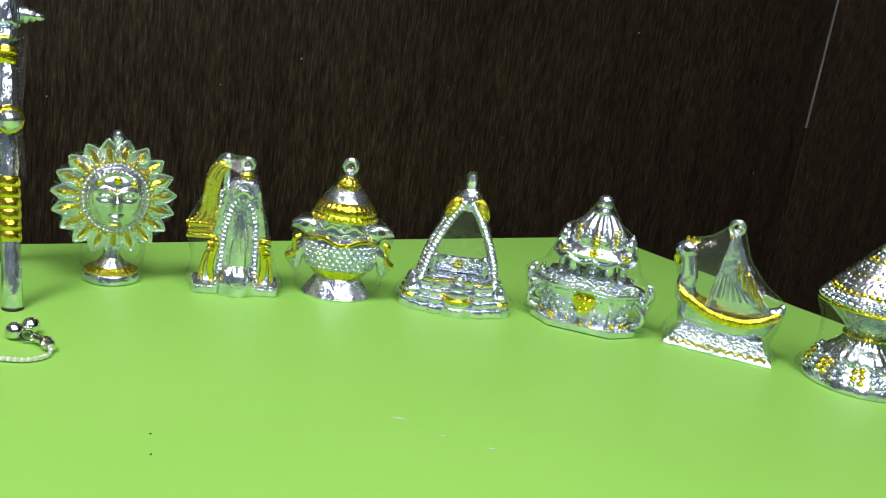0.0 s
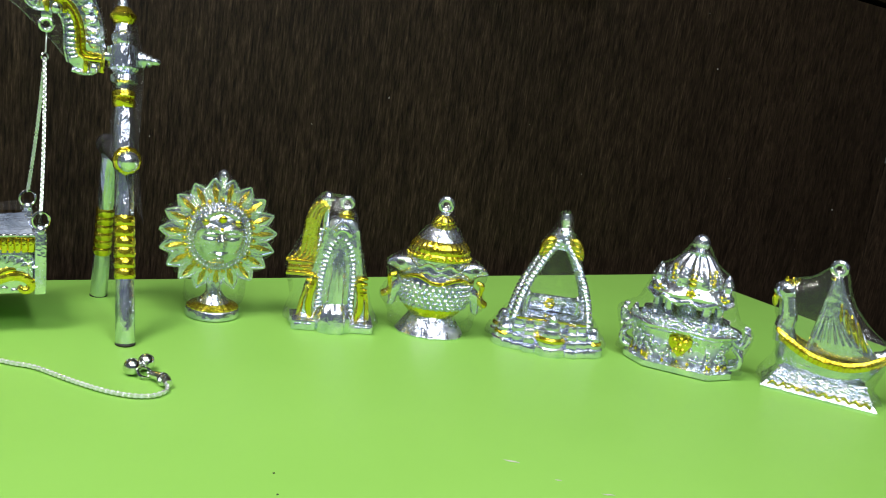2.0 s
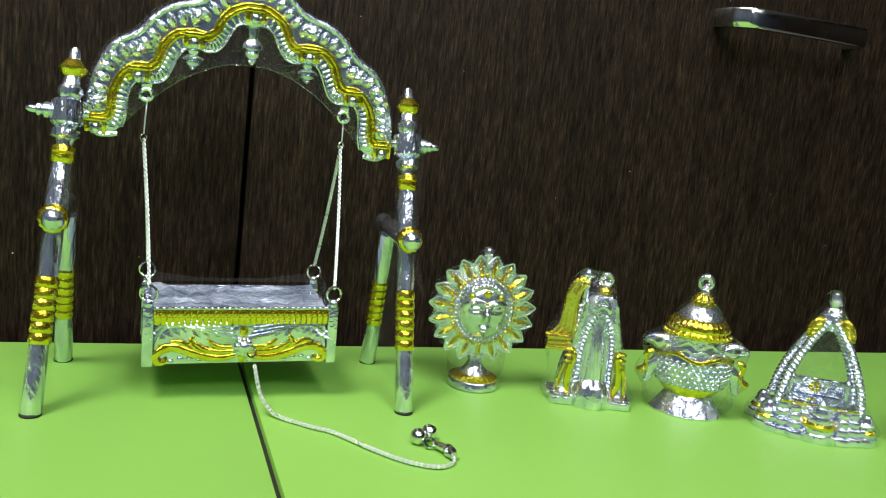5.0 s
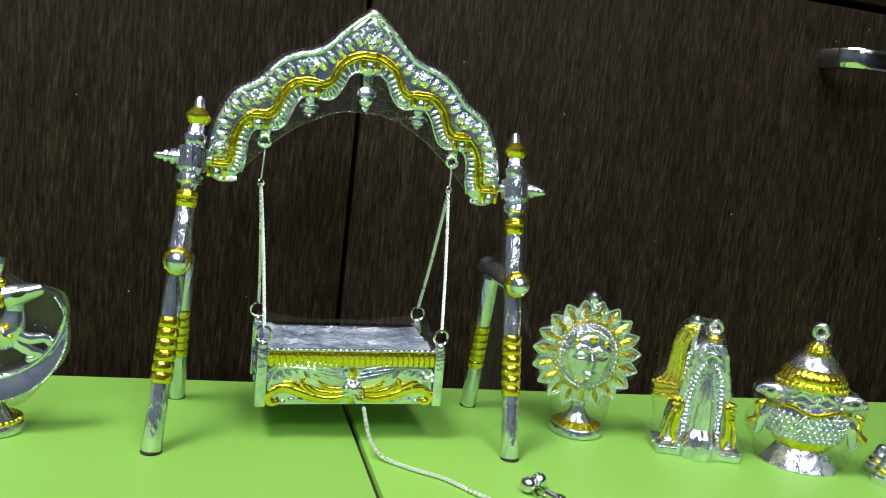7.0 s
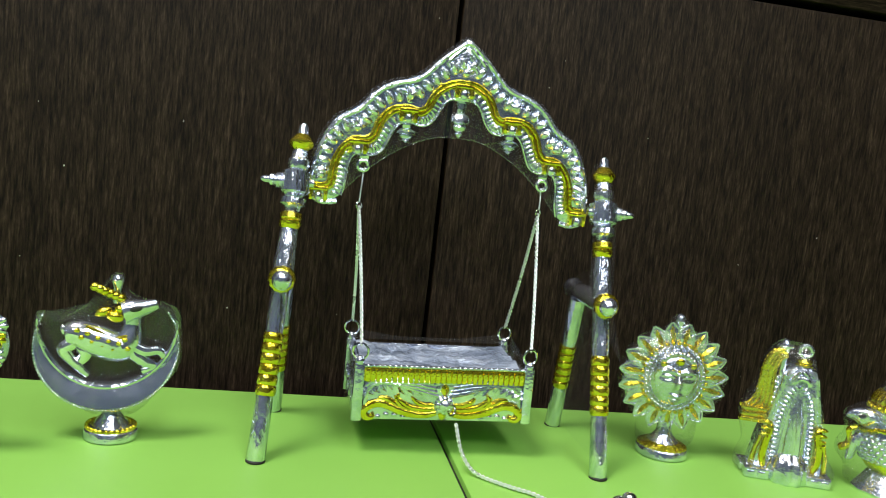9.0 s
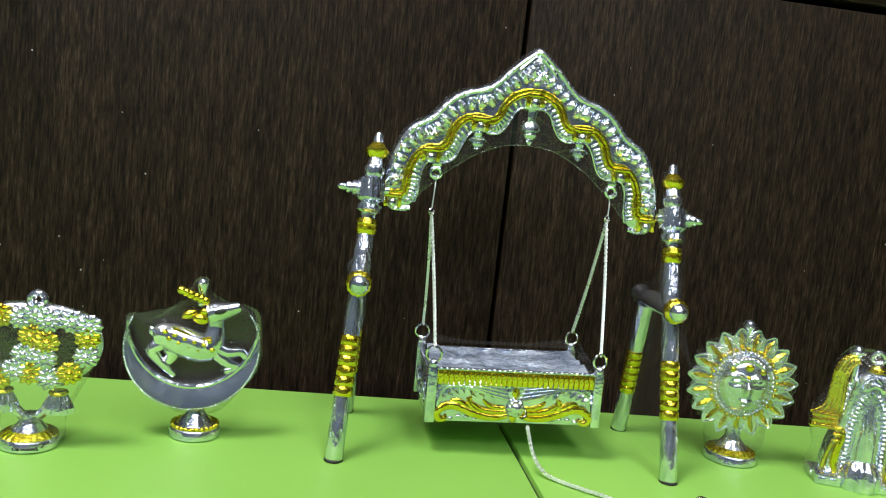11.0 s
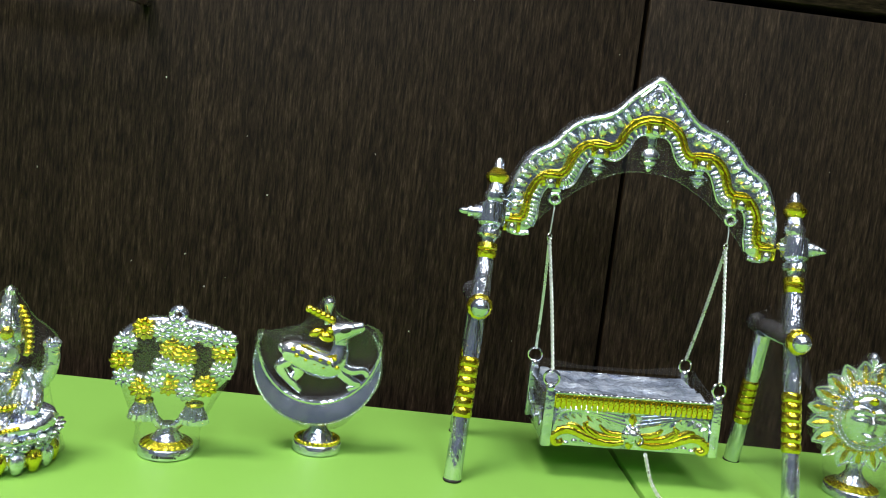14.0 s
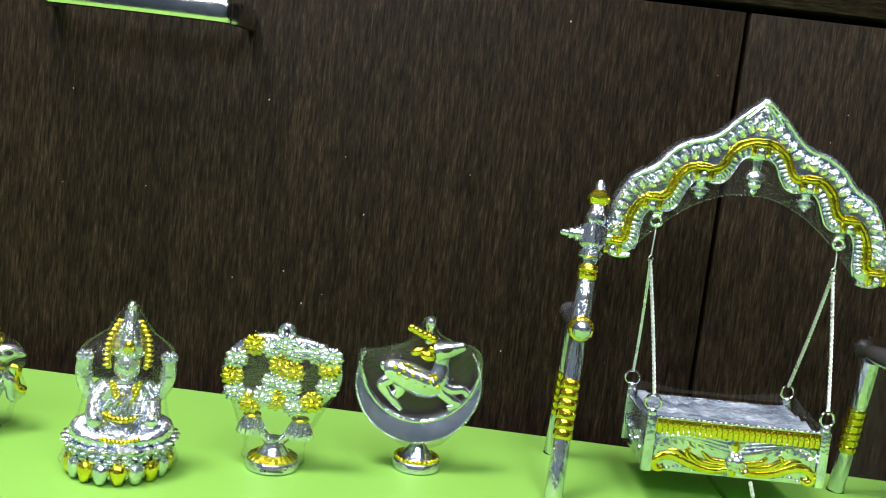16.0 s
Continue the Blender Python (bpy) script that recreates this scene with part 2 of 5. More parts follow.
def wrap(outline, d, parent, centre=None, name="plastic_wrap", front=True):
    """Cling film stretched over a thing: a thin pillow with the given (x, z) outline."""
    p = [q.xz for q in smooth([(x, 0, z) for x, z in outline], 5, True)]
    c = Vector(centre) if centre else sum(p, Vector((0, 0))) / len(p)
    bm = B()
    rows = []
    d = min(d * 0.55, 9.0)
    for k, y in ((0.06, -d * 1.5), (0.35, -d * 1.42), (0.65, -d * 1.25), (0.90, -d))[0 if front else 3:] + ((0.965, -d * 0.6), (1.0, 0.0), (0.965, d * 0.6), (0.90, d)):
        rows.append([bm.verts.new((c.x + (q.x - c.x) * k, y, max(0.3, c.y + (q.y - c.y) * k))) for q in p])
    skin(bm, rows, cap=False)
    return part(name, bm, FILM, parent, "clear crinkled cling film", sharp=80)


def sheet(points, parent, name="plastic_wrap"):
    bm = B()
    bm.faces.new([bm.verts.new(q) for q in points])
    return part(name, bm, THIN, parent, "clear stretched cling film", sharp=80)


def leaf(bm, c, angle, length, half, height, y, mat=0):
    """A pointed petal with a raised ridge, lying in an upright plane."""
    ca, sa = math.cos(angle), math.sin(angle)

    def at(u, v, h):
        return bm.verts.new((c[0] + u * ca - v * sa, y - h, c[1] + u * sa + v * ca))
    base, tip = at(0, 0, height * 0.4), at(length, 0, height * 0.2)
    left, right = at(length * 0.45, half, 0), at(length * 0.45, -half, 0)
    l2, r2 = at(length * 0.78, half * 0.72, 0), at(length * 0.78, -half * 0.72, 0)
    mid, mid2 = at(length * 0.4, 0, height), at(length * 0.75, 0, height * 0.75)
    low = bm.verts.new((c[0] + length * 0.5 * ca, y + 1.2, c[1] + length * 0.5 * sa))
    for f in ((base, left, mid), (left, l2, mid2, mid), (l2, tip, mid2), (base, mid, right), (mid, mid2, r2, right), (mid2, tip, r2),
              (base, low, left), (left, low, l2), (l2, low, tip), (tip, low, r2), (r2, low, right), (right, low, base)):
        bm.faces.new(f).material_index = mat


# ---- table, cabinet wall and room ----
def flat_box(name, a, b, mat, parent=None, soft=0.0015, **tags):
    ob = new(name, mesh_of(name, box(B(), a, b, soft), mat, 1))
    ob.parent = parent
    return tagged(ob, **tags) if tags else ob


TABLE = thing("display_table", 0.0, 0.0, 0, "lime green laminated table in two sections with a dark joint", "table", z=-0.75)
flat_box("tabletop", (-1.1, -0.35, 0.728), (-0.0227, 0.512, 0.75), GREEN, TABLE)
flat_box("tabletop", (-0.0203, -0.35, 0.728), (0.571, 0.512, 0.75), GREEN, TABLE)
flat_box("joint_strip", (-0.0227, -0.345, 0.729), (-0.0203, 0.51, 0.7465), DARK, TABLE, 0)
flat_box("side_panel", (0.535, -0.3, 0), (0.553, 0.49, 0.728), WOOD, TABLE)
flat_box("side_panel", (-1.08, -0.3, 0), (-1.062, 0.49, 0.728), WOOD, TABLE)
flat_box("back_panel", (-1.06, 0.47, 0), (0.533, 0.488, 0.728), WOOD, TABLE)

# First pale fleck is a scratch; the second paints a light reflection on the laminate.
for x0, y0, x1, y1, w, m, what in ((0.1712, 0.2462, 0.1765, 0.2418, 0.0006, FLECK, "scratch"), (0.1935, 0.2112, 0.1985, 0.2085, 0.0005, FLECK, "scratch"), (0.182, 0.226, 0.1845, 0.2245, 0.0004, FLECK, "scratch"),
                                 (0.078, 0.2612, 0.0788, 0.2607, 0.0007, DARK, "speck"), (0.0742, 0.2468, 0.0749, 0.2464, 0.0006, DARK, "speck"), (-0.30, 0.29, -0.2992, 0.2894, 0.0006, DARK, "speck")):
    a, b = Vector((x0, y0, 0.7501)), Vector((x1, y1, 0.7501))
    side = (b - a).cross(Vector((0, 0, 1))).normalized() * w
    bm = B()
    low = [bm.verts.new(q) for q in (a, a.lerp(b, 0.4) + side, b, a.lerp(b, 0.6) - side)]
    top = [bm.verts.new(v.co + Vector((0, 0, 0.00012))) for v in low]
    skin(bm, [low, top])
    part(what, bm, m, TABLE, unit=1)

CABINET = thing("wall_cabinet", 0.0, 0.56, 0, "dark brown veneered built-in cabinet with chrome handles", "cabinet", z=-0.75)
flat_box("carcass", (-1.9, 0.006, 0), (2.4, 0.5, 2.58), DARK, CABINET)


def handle(door, x0, x1, z):
    z *= 1000
    bm = B()
    a, b = x0 * 1000, x1 * 1000
    line = smooth([(a, -18, z), (a + 1, -32, z), (a + 7, -42, z), (a + 16, -46, z), ((a + b) / 2, -47, z), (b - 16, -46, z), (b - 7, -42, z), (b - 1, -32, z), (b, -18, z)], 5)
    rings = []
    for i, q in enumerate(line):
        t = (line[min(i + 1, len(line) - 1)] - line[max(i - 1, 0)]).normalized()
        out = t.cross(Vector((0, 0, 1))).normalized()
        ring_ = []
        for k in range(12):
            w = 2 * math.pi * k / 12
            c, s = math.cos(w), math.sin(w)
            ring_.append(bm.verts.new(q + out * 3.2 * math.copysign(abs(c) ** 0.5, c) + Vector((0, 0, 7.2 * math.copysign(abs(s) ** 0.5, s)))))
        rings.append(ring_)
    skin(bm, rings)
    part("handle", bm, CHROME, door, "polished chrome bow handle")


for name, x0, x1, h in (("door", -0.9435, -0.0215, (-0.464, -0.335)), ("door", -0.0185, 0.8965, (0.307, 0.428)), ("door", 0.9005, 1.83, (1.28, 1.40))):
    d = flat_box(name, (x0, -0.018, 0.06), (x1, 0.004, 1.0305), WOOD, CABINET, 0.001)
    handle(d, h[0], h[1], 0.75 + (0.2425 if h[0] > 0 else 0.2385))
flat_box("door", (-1.87, -0.018, 0.06), (-0.9465, 0.004, 1.0305), WOOD, CABINET, 0.001)
flat_box("rail", (-1.9, -0.019, 1.0355), (2.4, 0.004, 1.18), WOOD_ACROSS, CABINET, 0.001)
flat_box("upper_panel", (-1.9, -0.018, 1.184), (2.4, 0.004, 2.58), WOOD, CABINET, 0.001)
flat_box("plinth", (-1.9, -0.006, 0), (2.4, 0.004, 0.056), WOOD_ACROSS, CABINET, 0.001)
flat_box("edge_strip", (0.8972, -0.0195, 0.87), (0.8980, -0.004, 1.0305), STRIP, CABINET, 0)

bm = B()
rng = random.Random(7)
for x, z, r in ((-0.319, 0.190, 0.8), (-0.249, 0.123, 0.8), (-0.298, 0.079, 0.7), (-0.284, 0.059, 0.8), (-0.148, 0.044, 0.7), (0.590, 0.188, 1.0), (0.818, 0.063, 1.2), (-0.131, 0.262, 0.9)):
    ball(bm, (x * 1000, 541.8, z * 1000), (r * 0.6, 0.3, r * 0.7), seg=7, rings=5)
for _ in range(26):
    ball(bm, (rng.uniform(-500, 800), 541.8, rng.uniform(5, 270)), (rng.uniform(0.15, 0.3), 0.2, rng.uniform(0.2, 0.6)), seg=6, rings=4)
tagged(new("dust_specks", mesh_of("dust_specks", bm, FLECK)), "tiny pale dust specks stuck on the dark cabinet", "dust", kind="stuff")

# Room shell is out of view; dark east wall is added to dim cabinet reflections.
for name, a, b, m in (("floor", (-1.9, -2.6, -0.8), (2.4, 1.1, -0.75), FLOORTILE), ("ceiling", (-1.9, -2.6, 1.85), (2.4, 1.1, 1.9), CEILPAINT), ("wall_south", (-1.9, -2.65, -0.75), (2.4, -2.6, 1.85), WALLPAINT),
                      ("wall_west", (-1.95, -2.6, -0.75), (-1.9, 1.1, 1.85), WALLPAINT), ("wall_east", (2.4, -2.6, -0.75), (2.45, 1.1, 1.85), WOOD), ("wall_north", (-1.9, 1.065, -0.75), (2.4, 1.1, 1.85), WALLPAINT)):
    flat_box(name, a, b, m, None, 0, label={"f": "grey tiled floor", "c": "pale grey painted ceiling", "w": "unseen dark veneered wall added to darken reflections" if m is WOOD else "plain blue-grey painted wall"}[name[0]], kind="structure")


# ---- the swing ----
SWING = thing("ornamental_swing", -0.0345, 0.44, 0, "silver and gold plated miniature garden swing wrapped in cling film", "ornament")


def axis_frame(a, b):
    a, b = Vector(a), Vector(b)
    return Matrix.Translation(a) @ (b - a).to_track_quat("Z", "Y").to_matrix().to_4x4(), (b - a).length


def swing_post(a, b, side, rear_foot, rear_top):
    m, n = axis_frame(a, b)
    post = part("post", lathe(B(), [(4.0, 0.0), (4.6, 0.8), (4.5, n * 0.10), (4.2, n * 0.182), (4.2, n * 0.365), (4.6, n * 0.40), (4.4, n * 0.49), (5.2, n * 0.53), (5.2, n * 0.575), (4.9, n * 0.60), (4.4, n * 0.672),
                                     (3.4, n * 0.725), (4.4, n * 0.742), (6.4, n * 0.748), (6.4, n * 0.765), (4.6, n * 0.772), (7.2, n * 0.785), (7.6, n * 0.845), (4.6, n * 0.855), (5.6, n * 0.868), (5.6, n * 0.882),
                                     (4.2, n * 0.892), (3.6, n * 0.922), (3.0, n * 0.955), (2.9, n * 0.965), (2.4, n * 0.99), (1.0, n)], 20, m=m), STREAKED, SWING)
    step = n * 0.0302
    for k in range(6):
        z = n * 0.185 + step * (k + 0.5)
        part("gold_bead", lathe(B(), [(4.35, z - step * 0.5), (4.75, z - step * 0.42), (5.05, z - step * 0.2), (5.1, z), (5.05, z + step * 0.2), (4.75, z + step * 0.42), (4.35, z + step * 0.5)], 20, m=m), GOLD, post)
    part("gold_collar", lathe(B(), [(4.2, n * 0.672), (5.4, n * 0.682), (5.6, n * 0.695), (4.8, n * 0.70), (5.6, n * 0.705), (5.4, n * 0.72), (3.6, n * 0.726)], 20, m=m), GOLD, post)
    part("gold_bulb", lathe(B(), [(3.2, n * 0.912), (4.6, n * 0.918), (6.3, n * 0.932), (6.4, n * 0.940), (5.0, n * 0.950), (3.6, n * 0.962), (2.8, n * 0.965)], 20, m=m), GOLD, post)
    # turned knob on the outside, short pin on the inside
    c = m @ Vector((0, 0, n * 0.818))
    k = Matrix.Translation(c) @ pose(0, 0, 0, 0, 90 * side, 0)
    part("side_knob", lathe(B(), [(4.2, 3.0), (4.4, 6.5), (3.2, 7.2), (4.0, 8.2), (4.0, 9.8), (2.6, 10.6), (3.2, 11.6), (3.0, 13.0), (1.8, 13.6), (2.0, 15.0), (1.5, 17.0), (0.5, 17.8)], 16, m=k), SILVER, post)
    part("pin", lathe(B(), [(2.2, -9.0), (2.2, -3.0)], 12, m=k), SILVER, post)
    # cross axle with its gold-ringed ball in front and a plain knob behind
    q = m @ Vector((0, 0, n * 0.53))
    w = Matrix.Translation(q) @ pose(0, 0, 0, 90, 0, 0)
    axle = part("axle", lathe(B(), [(1.0, -51), (4.0, -50), (5.8, -46.5), (5.6, -43), (3.8, -39), (4.4, -36), (5.2, -28), (5.4, -16), (5.4, -6), (5.6, 4), (6.0, 6)], 18, m=w), SMOOTH, SWING)
    part("gold_ring", lathe(B(), [(5.4, 3.6), (6.4, 4.6), (6.8, 6.6), (6.5, 8.6), (5.6, 10.0), (4.4, 10.6)], 72, flutes=12, depth=0.025, m=w), GOLD, axle)
    part("gold_rear_cap", ball(B(), w @ Vector((0, 0, -50)), (2.0, 1.2, 2.0), seg=12, rings=8), GOLD, axle)
    part("ball", ball(B(), w @ Vector((0, 0, 9.4)), 5.2, seg=18, rings=12), SILVER, axle)
    # rear leg
    m, n = axis_frame(rear_foot, rear_top)
    leg = part("rear_leg", lathe(B(), [(4.0, 0), (4.6, 0.8), (4.5, n * 0.3), (4.1, n * 0.32), (4.1, n * 0.66), (4.5, n * 0.70), (4.8, n)], 18, m=m), STREAKED, SWING)
    step = n * 0.055
    for k in range(6):
        z = n * 0.32 + step * (k + 0.5)
        part("gold_bead", lathe(B(), [(4.3, z - step * 0.5), (4.9, z - step * 0.3), (5.0, z), (4.9, z + step * 0.3), (4.3, z + step * 0.5)], 18, m=m), GOLD, leg)
    for foot, up in ((a, post), (rear_foot, leg)):
        # Thin dark ring at each leg's base models the contact shadow.
        part("foot_cap", lathe(B(), [(4.2, -0.2), (4.8, 0.2), (4.8, 0.9), (4.4, 1.1)], 18, c=foot), DARK, up, "thin dark ring standing in for the contact shadow")
    # film pulled tight between the two legs and round the post
    v = [Vector(a) + Vector((side * 2, 2, 4)), Vector(rear_foot) + Vector((side * 2, -1, 4)), Vector(rear_top) + Vector((side * 2, 20, 8)), Vector(b) + Vector((side * 3, 3, -60)), Vector(b) + Vector((side * 5, 2, -30))]
    sheet(v, SWING)
    v = [Vector(a) + Vector((side * 5.2, 0, 60)), q + Vector((side * 6.5, -2, 0)), Vector(b) + Vector((side * 13, 0, -30)), Vector(b) + Vector((side * 4.5, 0, -4)), Vector(b) + Vector((-side * 4, 0, -4)), q + Vector((-side * 6, 0, 0))]
    if side > 0:
        sheet([(p.x, p.y + 2.5, p.z) for p in v], SWING)


swing_post((87.5, -40, 0), (86.2, 9, 164), 1, (88, 39.5, 0), (87, 22, 82))
swing_post((-86, -36, 0), (-77, 10, 163.5), -1, (-79.5, 40, 0), (-79, 22, 82))

ARCH = new("arch")
ARCH.parent = SWING
ARCH.matrix_basis = mm(3.5, 9, 0)


def mirrored(half):
    return [(-x, z) for x, z in reversed(half) if x > 0] + [(x, z) for x, z in half]


OUTER = [(0, 216), (4, 214), (13, 206), (20, 198.5), (27, 193.5), (36, 191), (45, 186), (51, 179), (55.5, 174.5), (62, 171), (67, 165.5), (72, 155), (75, 143), (75.5, 132), (74, 127.5), (69, 125.5), (62, 126.5)]
INNER = [(0, 185.5), (6, 185), (10, 182), (13, 175.5), (17, 170.5), (22, 169.5), (28, 171), (33.5, 168), (37, 161), (40, 154.5), (45, 151.5), (51, 152.5), (55, 150), (57, 144), (57.5, 135), (59, 129)]
RIB = [(0, 194.5), (7, 193.5), (14, 188.5), (18, 180.5), (22, 177.5), (28, 178.5), (36, 177), (41.5, 171), (44.5, 163), (48, 160), (54, 159.5), (60, 154.5), (63.5, 146), (64.5, 137), (67, 134), (74, 133.5)]
outer = [q.xz for q in smooth([(x, 0, z) for x, z in mirrored(OUTER)], 3)]
inner = [q.xz for q in smooth([(x, 0, z) for x, z in mirrored(INNER)], 3)]
part("arch_plate", slab(B(), [tuple(q) for q in outer] + [tuple(q) for q in reversed(inner)], -1.5, 4.5, 0.8), SILVER, ARCH)
part("outer_rim", tube(B(), [(q.x * 0.98, -1.7, 1 + (q.y - 1) * 0.992) for q in outer], 1.4, 8), EMBOSSED, ARCH)
rib = smooth([(x, -2.6, z) for x, z in mirrored(RIB)], 6)
for k in (-1, 1):
    line = []
    for i, q in enumerate(rib):
        t = (rib[min(i + 1, len(rib) - 1)] - rib[max(i - 1, 0)]).normalized()
        line.append(q + Vector((-t.z, 0, t.x)) * 1.1 * k + Vector((0, 0, -1.2)))
    part("gold_rib", tube(B(), line, 1.2, 8, flat=0.8), GOLD, ARCH, "raised gold scalloped rib")
mid = smooth([(x, -2.2, z) for x, z in mirrored([(0, 204), (8, 200), (17, 192.5), (24, 186), (33, 184), (42, 180), (48, 172), (52, 167.5), (60, 165), (66, 158), (69, 149), (70, 141)])], 6)
petal = mesh_of("petal", ball(ball(B(), (0, 0, 0), (2.3, 2.0, 3.7), (0, 0, 0), 10, 8), (0, -0.9, 0.6), (1.1, 1.8, 2.4), (0, 0, 0), 8, 6), SILVER)
for q, t in even(mid, 5.5):
    share("petal", petal, ARCH, mm(q.x, q.y, q.z, 0, -math.degrees(math.atan2(t.z, t.x)), 0))
bm = B()
for q, t in even([(x, 0, z) for x, z in inner], 2.35):
    a = math.degrees(math.atan2(t.z, t.x))
    up = Vector((-t.z, 0, t.x))
    ball(bm, q + up * 3.0 + Vector((0, -1.7, 0)), (0.95, 1.5, 2.5), (0, -a, 0), 8, 6)
part("toothed_edge", bm, SILVER, ARCH)
part("inner_rim", tube(B(), [(x, -1.2, z) for x, z in inner], 0.8, 7), EMBOSSED, ARCH)
bm = B()
for k in range(5):
    leaf(bm, (0, 0), radians(30 + 30 * k), 6.5, 1.9, 2.2, -1.8)
ball(bm, (0, -2.2, 0), 2.4)
palmette = mesh_of("palmette", bm, SILVER)
for x, z in mirrored([(0, 199), (28, 184.5), (53.5, 165), (70, 139)]):
    share("palmette", palmette, ARCH, mm(x, 0, z))
bm = B()
for s in (-1, 1):
    tube(bm, smooth([(s * 2, -2, 212), (s * 7, -2.2, 207), (s * 10, -2.2, 203.5), (s * 8, -2.2, 201.5), (s * 5.5, -2.2, 203.5)], 5), 1.2, 7)
    tube(bm, smooth([(s * 1.5, -2, 208), (s * 3.5, -2.2, 204.5), (s * 6, -2.2, 200)], 4), 1.0, 7)
ball(bm, (0, 0.5, 214.5), (3.2, 3.4, 2.6))
part("crest_scroll", bm, SILVER, ARCH)
for x, z in mirrored([(0, 191), (28, 175.5), (52.5, 156.5), (70.5, 130.5)]):
    bm = B()
    z -= 1.6
    box(bm, (x - 4.8, -4.6, z - 3.6), (x - 2.8, 1, z + 3.2), 0.5)
    box(bm, (x + 2.8, -4.6, z - 3.6), (x + 4.8, 1, z + 3.2), 0.5)
    box(bm, (x - 4.8, -4.8, z + 1.6), (x + 4.8, 1, z + 3.8), 0.5)
    part("gold_bracket", bm, GOLD, ARCH)
    part("boss", ball(B(), (x, -3.6, z - 1.6), (2.3, 1.8, 2.8)), SILVER, ARCH)
for x, z, n in ((0, 186, 1.25), (-28, 171.5, 0.72), (28, 171.5, 0.72)):
    part("pendant", lathe(B(), [(4.2, 1), (5.0, 0), (4.4, -1.6), (2.2, -2.6), (1.8, -6 * n), (3.2, -7 * n), (4.2, -8.4 * n), (4.2, -10 * n), (2.4, -11 * n), (3.2, -12 * n), (2.6, -13.2 * n), (1.4, -14 * n), (1.8, -15 * n), (0.4, -16.4 * n)],
                          16, c=(x, 0, z), sx=1.25, sy=0.8), SILVER, ARCH)
LUGS = [(-48.5, 145.5), (49, 145)]
for x, z in LUGS:
    bm = ring(B(), (x, 0, z), 2.7, 1.3, (90, 0, 0), 20, 8)
    box(bm, (x - 2.5, -1, z + 3.4), (x + 2.5, 2, z + 7.5), 0.4)
    part("eyelet", bm, SILVER, ARCH)
arc = [q.xz for q in smooth([(x, 0, z) for x, z in mirrored([(0, 165), (14, 163.5), (31, 155.5), (46, 143.5), (58, 131)])], 5)]
bm = B()
pairs = [(min(inner, key=lambda p: abs(p.x - q.x * 1.0)), q) for q in arc]
tops = [bm.verts.new((q.x, 1.5, p.y)) for p, q in pairs]
lows = [bm.verts.new((q.x, 1.5, min(q.y, p.y - 0.4))) for p, q in pairs]
for i in range(len(pairs) - 1):
    bm.faces.new((tops[i], tops[i + 1], lows[i + 1], lows[i]))
part("plastic_wrap", bm, FILM, ARCH, "clear stretched cling film", sharp=80)
part("film_edge", tube(B(), [(q.x, 1.5, q.y) for q in arc], 0.35, 5), FILM, ARCH)
grown = [((q.x) * 1.025, 1, 150 + (q.y - 150) * 1.03) for q in outer]
bm = B()
a = [bm.verts.new((q.x * 0.97, -4.2, q.y - 1.5)) for q in outer]
b = [bm.verts.new(q) for q in grown]
c = [bm.verts.new((q.x * 0.97, 6, q.y - 1.5)) for q in outer]
for i in range(len(outer) - 1):
    bm.faces.new((a[i], a[i + 1], b[i + 1], b[i]))
    bm.faces.new((b[i], b[i + 1], c[i + 1], c[i]))
part("plastic_wrap", bm, FILM, ARCH, "clear stretched cling film", sharp=80)

# hanging seat
SEAT = new("seat")
SEAT.parent = SWING
SEAT.matrix_basis = mm(6.4, 9.0, 18.8, 0, -1.4, 1.0)
W, D, H = 44.9, 26, 28.5
part("tray", box(B(), (-W + 1, -D + 2, 0), (W - 1, D - 2, H - 3.5), 0.8), SILVER, SEAT)
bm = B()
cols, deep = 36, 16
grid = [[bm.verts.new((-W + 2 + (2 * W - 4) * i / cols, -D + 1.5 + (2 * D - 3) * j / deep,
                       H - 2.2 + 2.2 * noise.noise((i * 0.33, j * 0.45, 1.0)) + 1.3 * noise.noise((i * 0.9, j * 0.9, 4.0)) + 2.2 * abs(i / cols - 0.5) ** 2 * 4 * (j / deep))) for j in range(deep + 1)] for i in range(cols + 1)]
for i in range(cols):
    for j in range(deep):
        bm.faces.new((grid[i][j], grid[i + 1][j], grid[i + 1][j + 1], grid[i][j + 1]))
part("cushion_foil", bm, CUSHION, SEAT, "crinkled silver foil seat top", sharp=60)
part("front_panel", box(B(), (-W + 3, -D - 0.5, 0), (W - 3, -D + 2, H - 7), 0.5), SMOOTH, SEAT)
part("back_panel", box(B(), (-W + 3, D - 2, 0), (W - 3, D + 0.5, H - 1), 0.5), SILVER, SEAT)
for s in (-1, 1):
    part("end_panel", box(B(), (s * W - 1.5, -D + 3, 0), (s * W + 1.5, D - 3, H - 3), 0.6), SILVER, SEAT)
    bm = B()
    for k in range(7):
        y = -D + 9 + k * 6
        ring(bm, (s * (W + 1.6), y, 10 + 3 * math.sin(k * 1.4)), 3.2, 0.8, (0, 90, 0), 12, 5)
    part("end_scroll", bm, SILVER, SEAT)
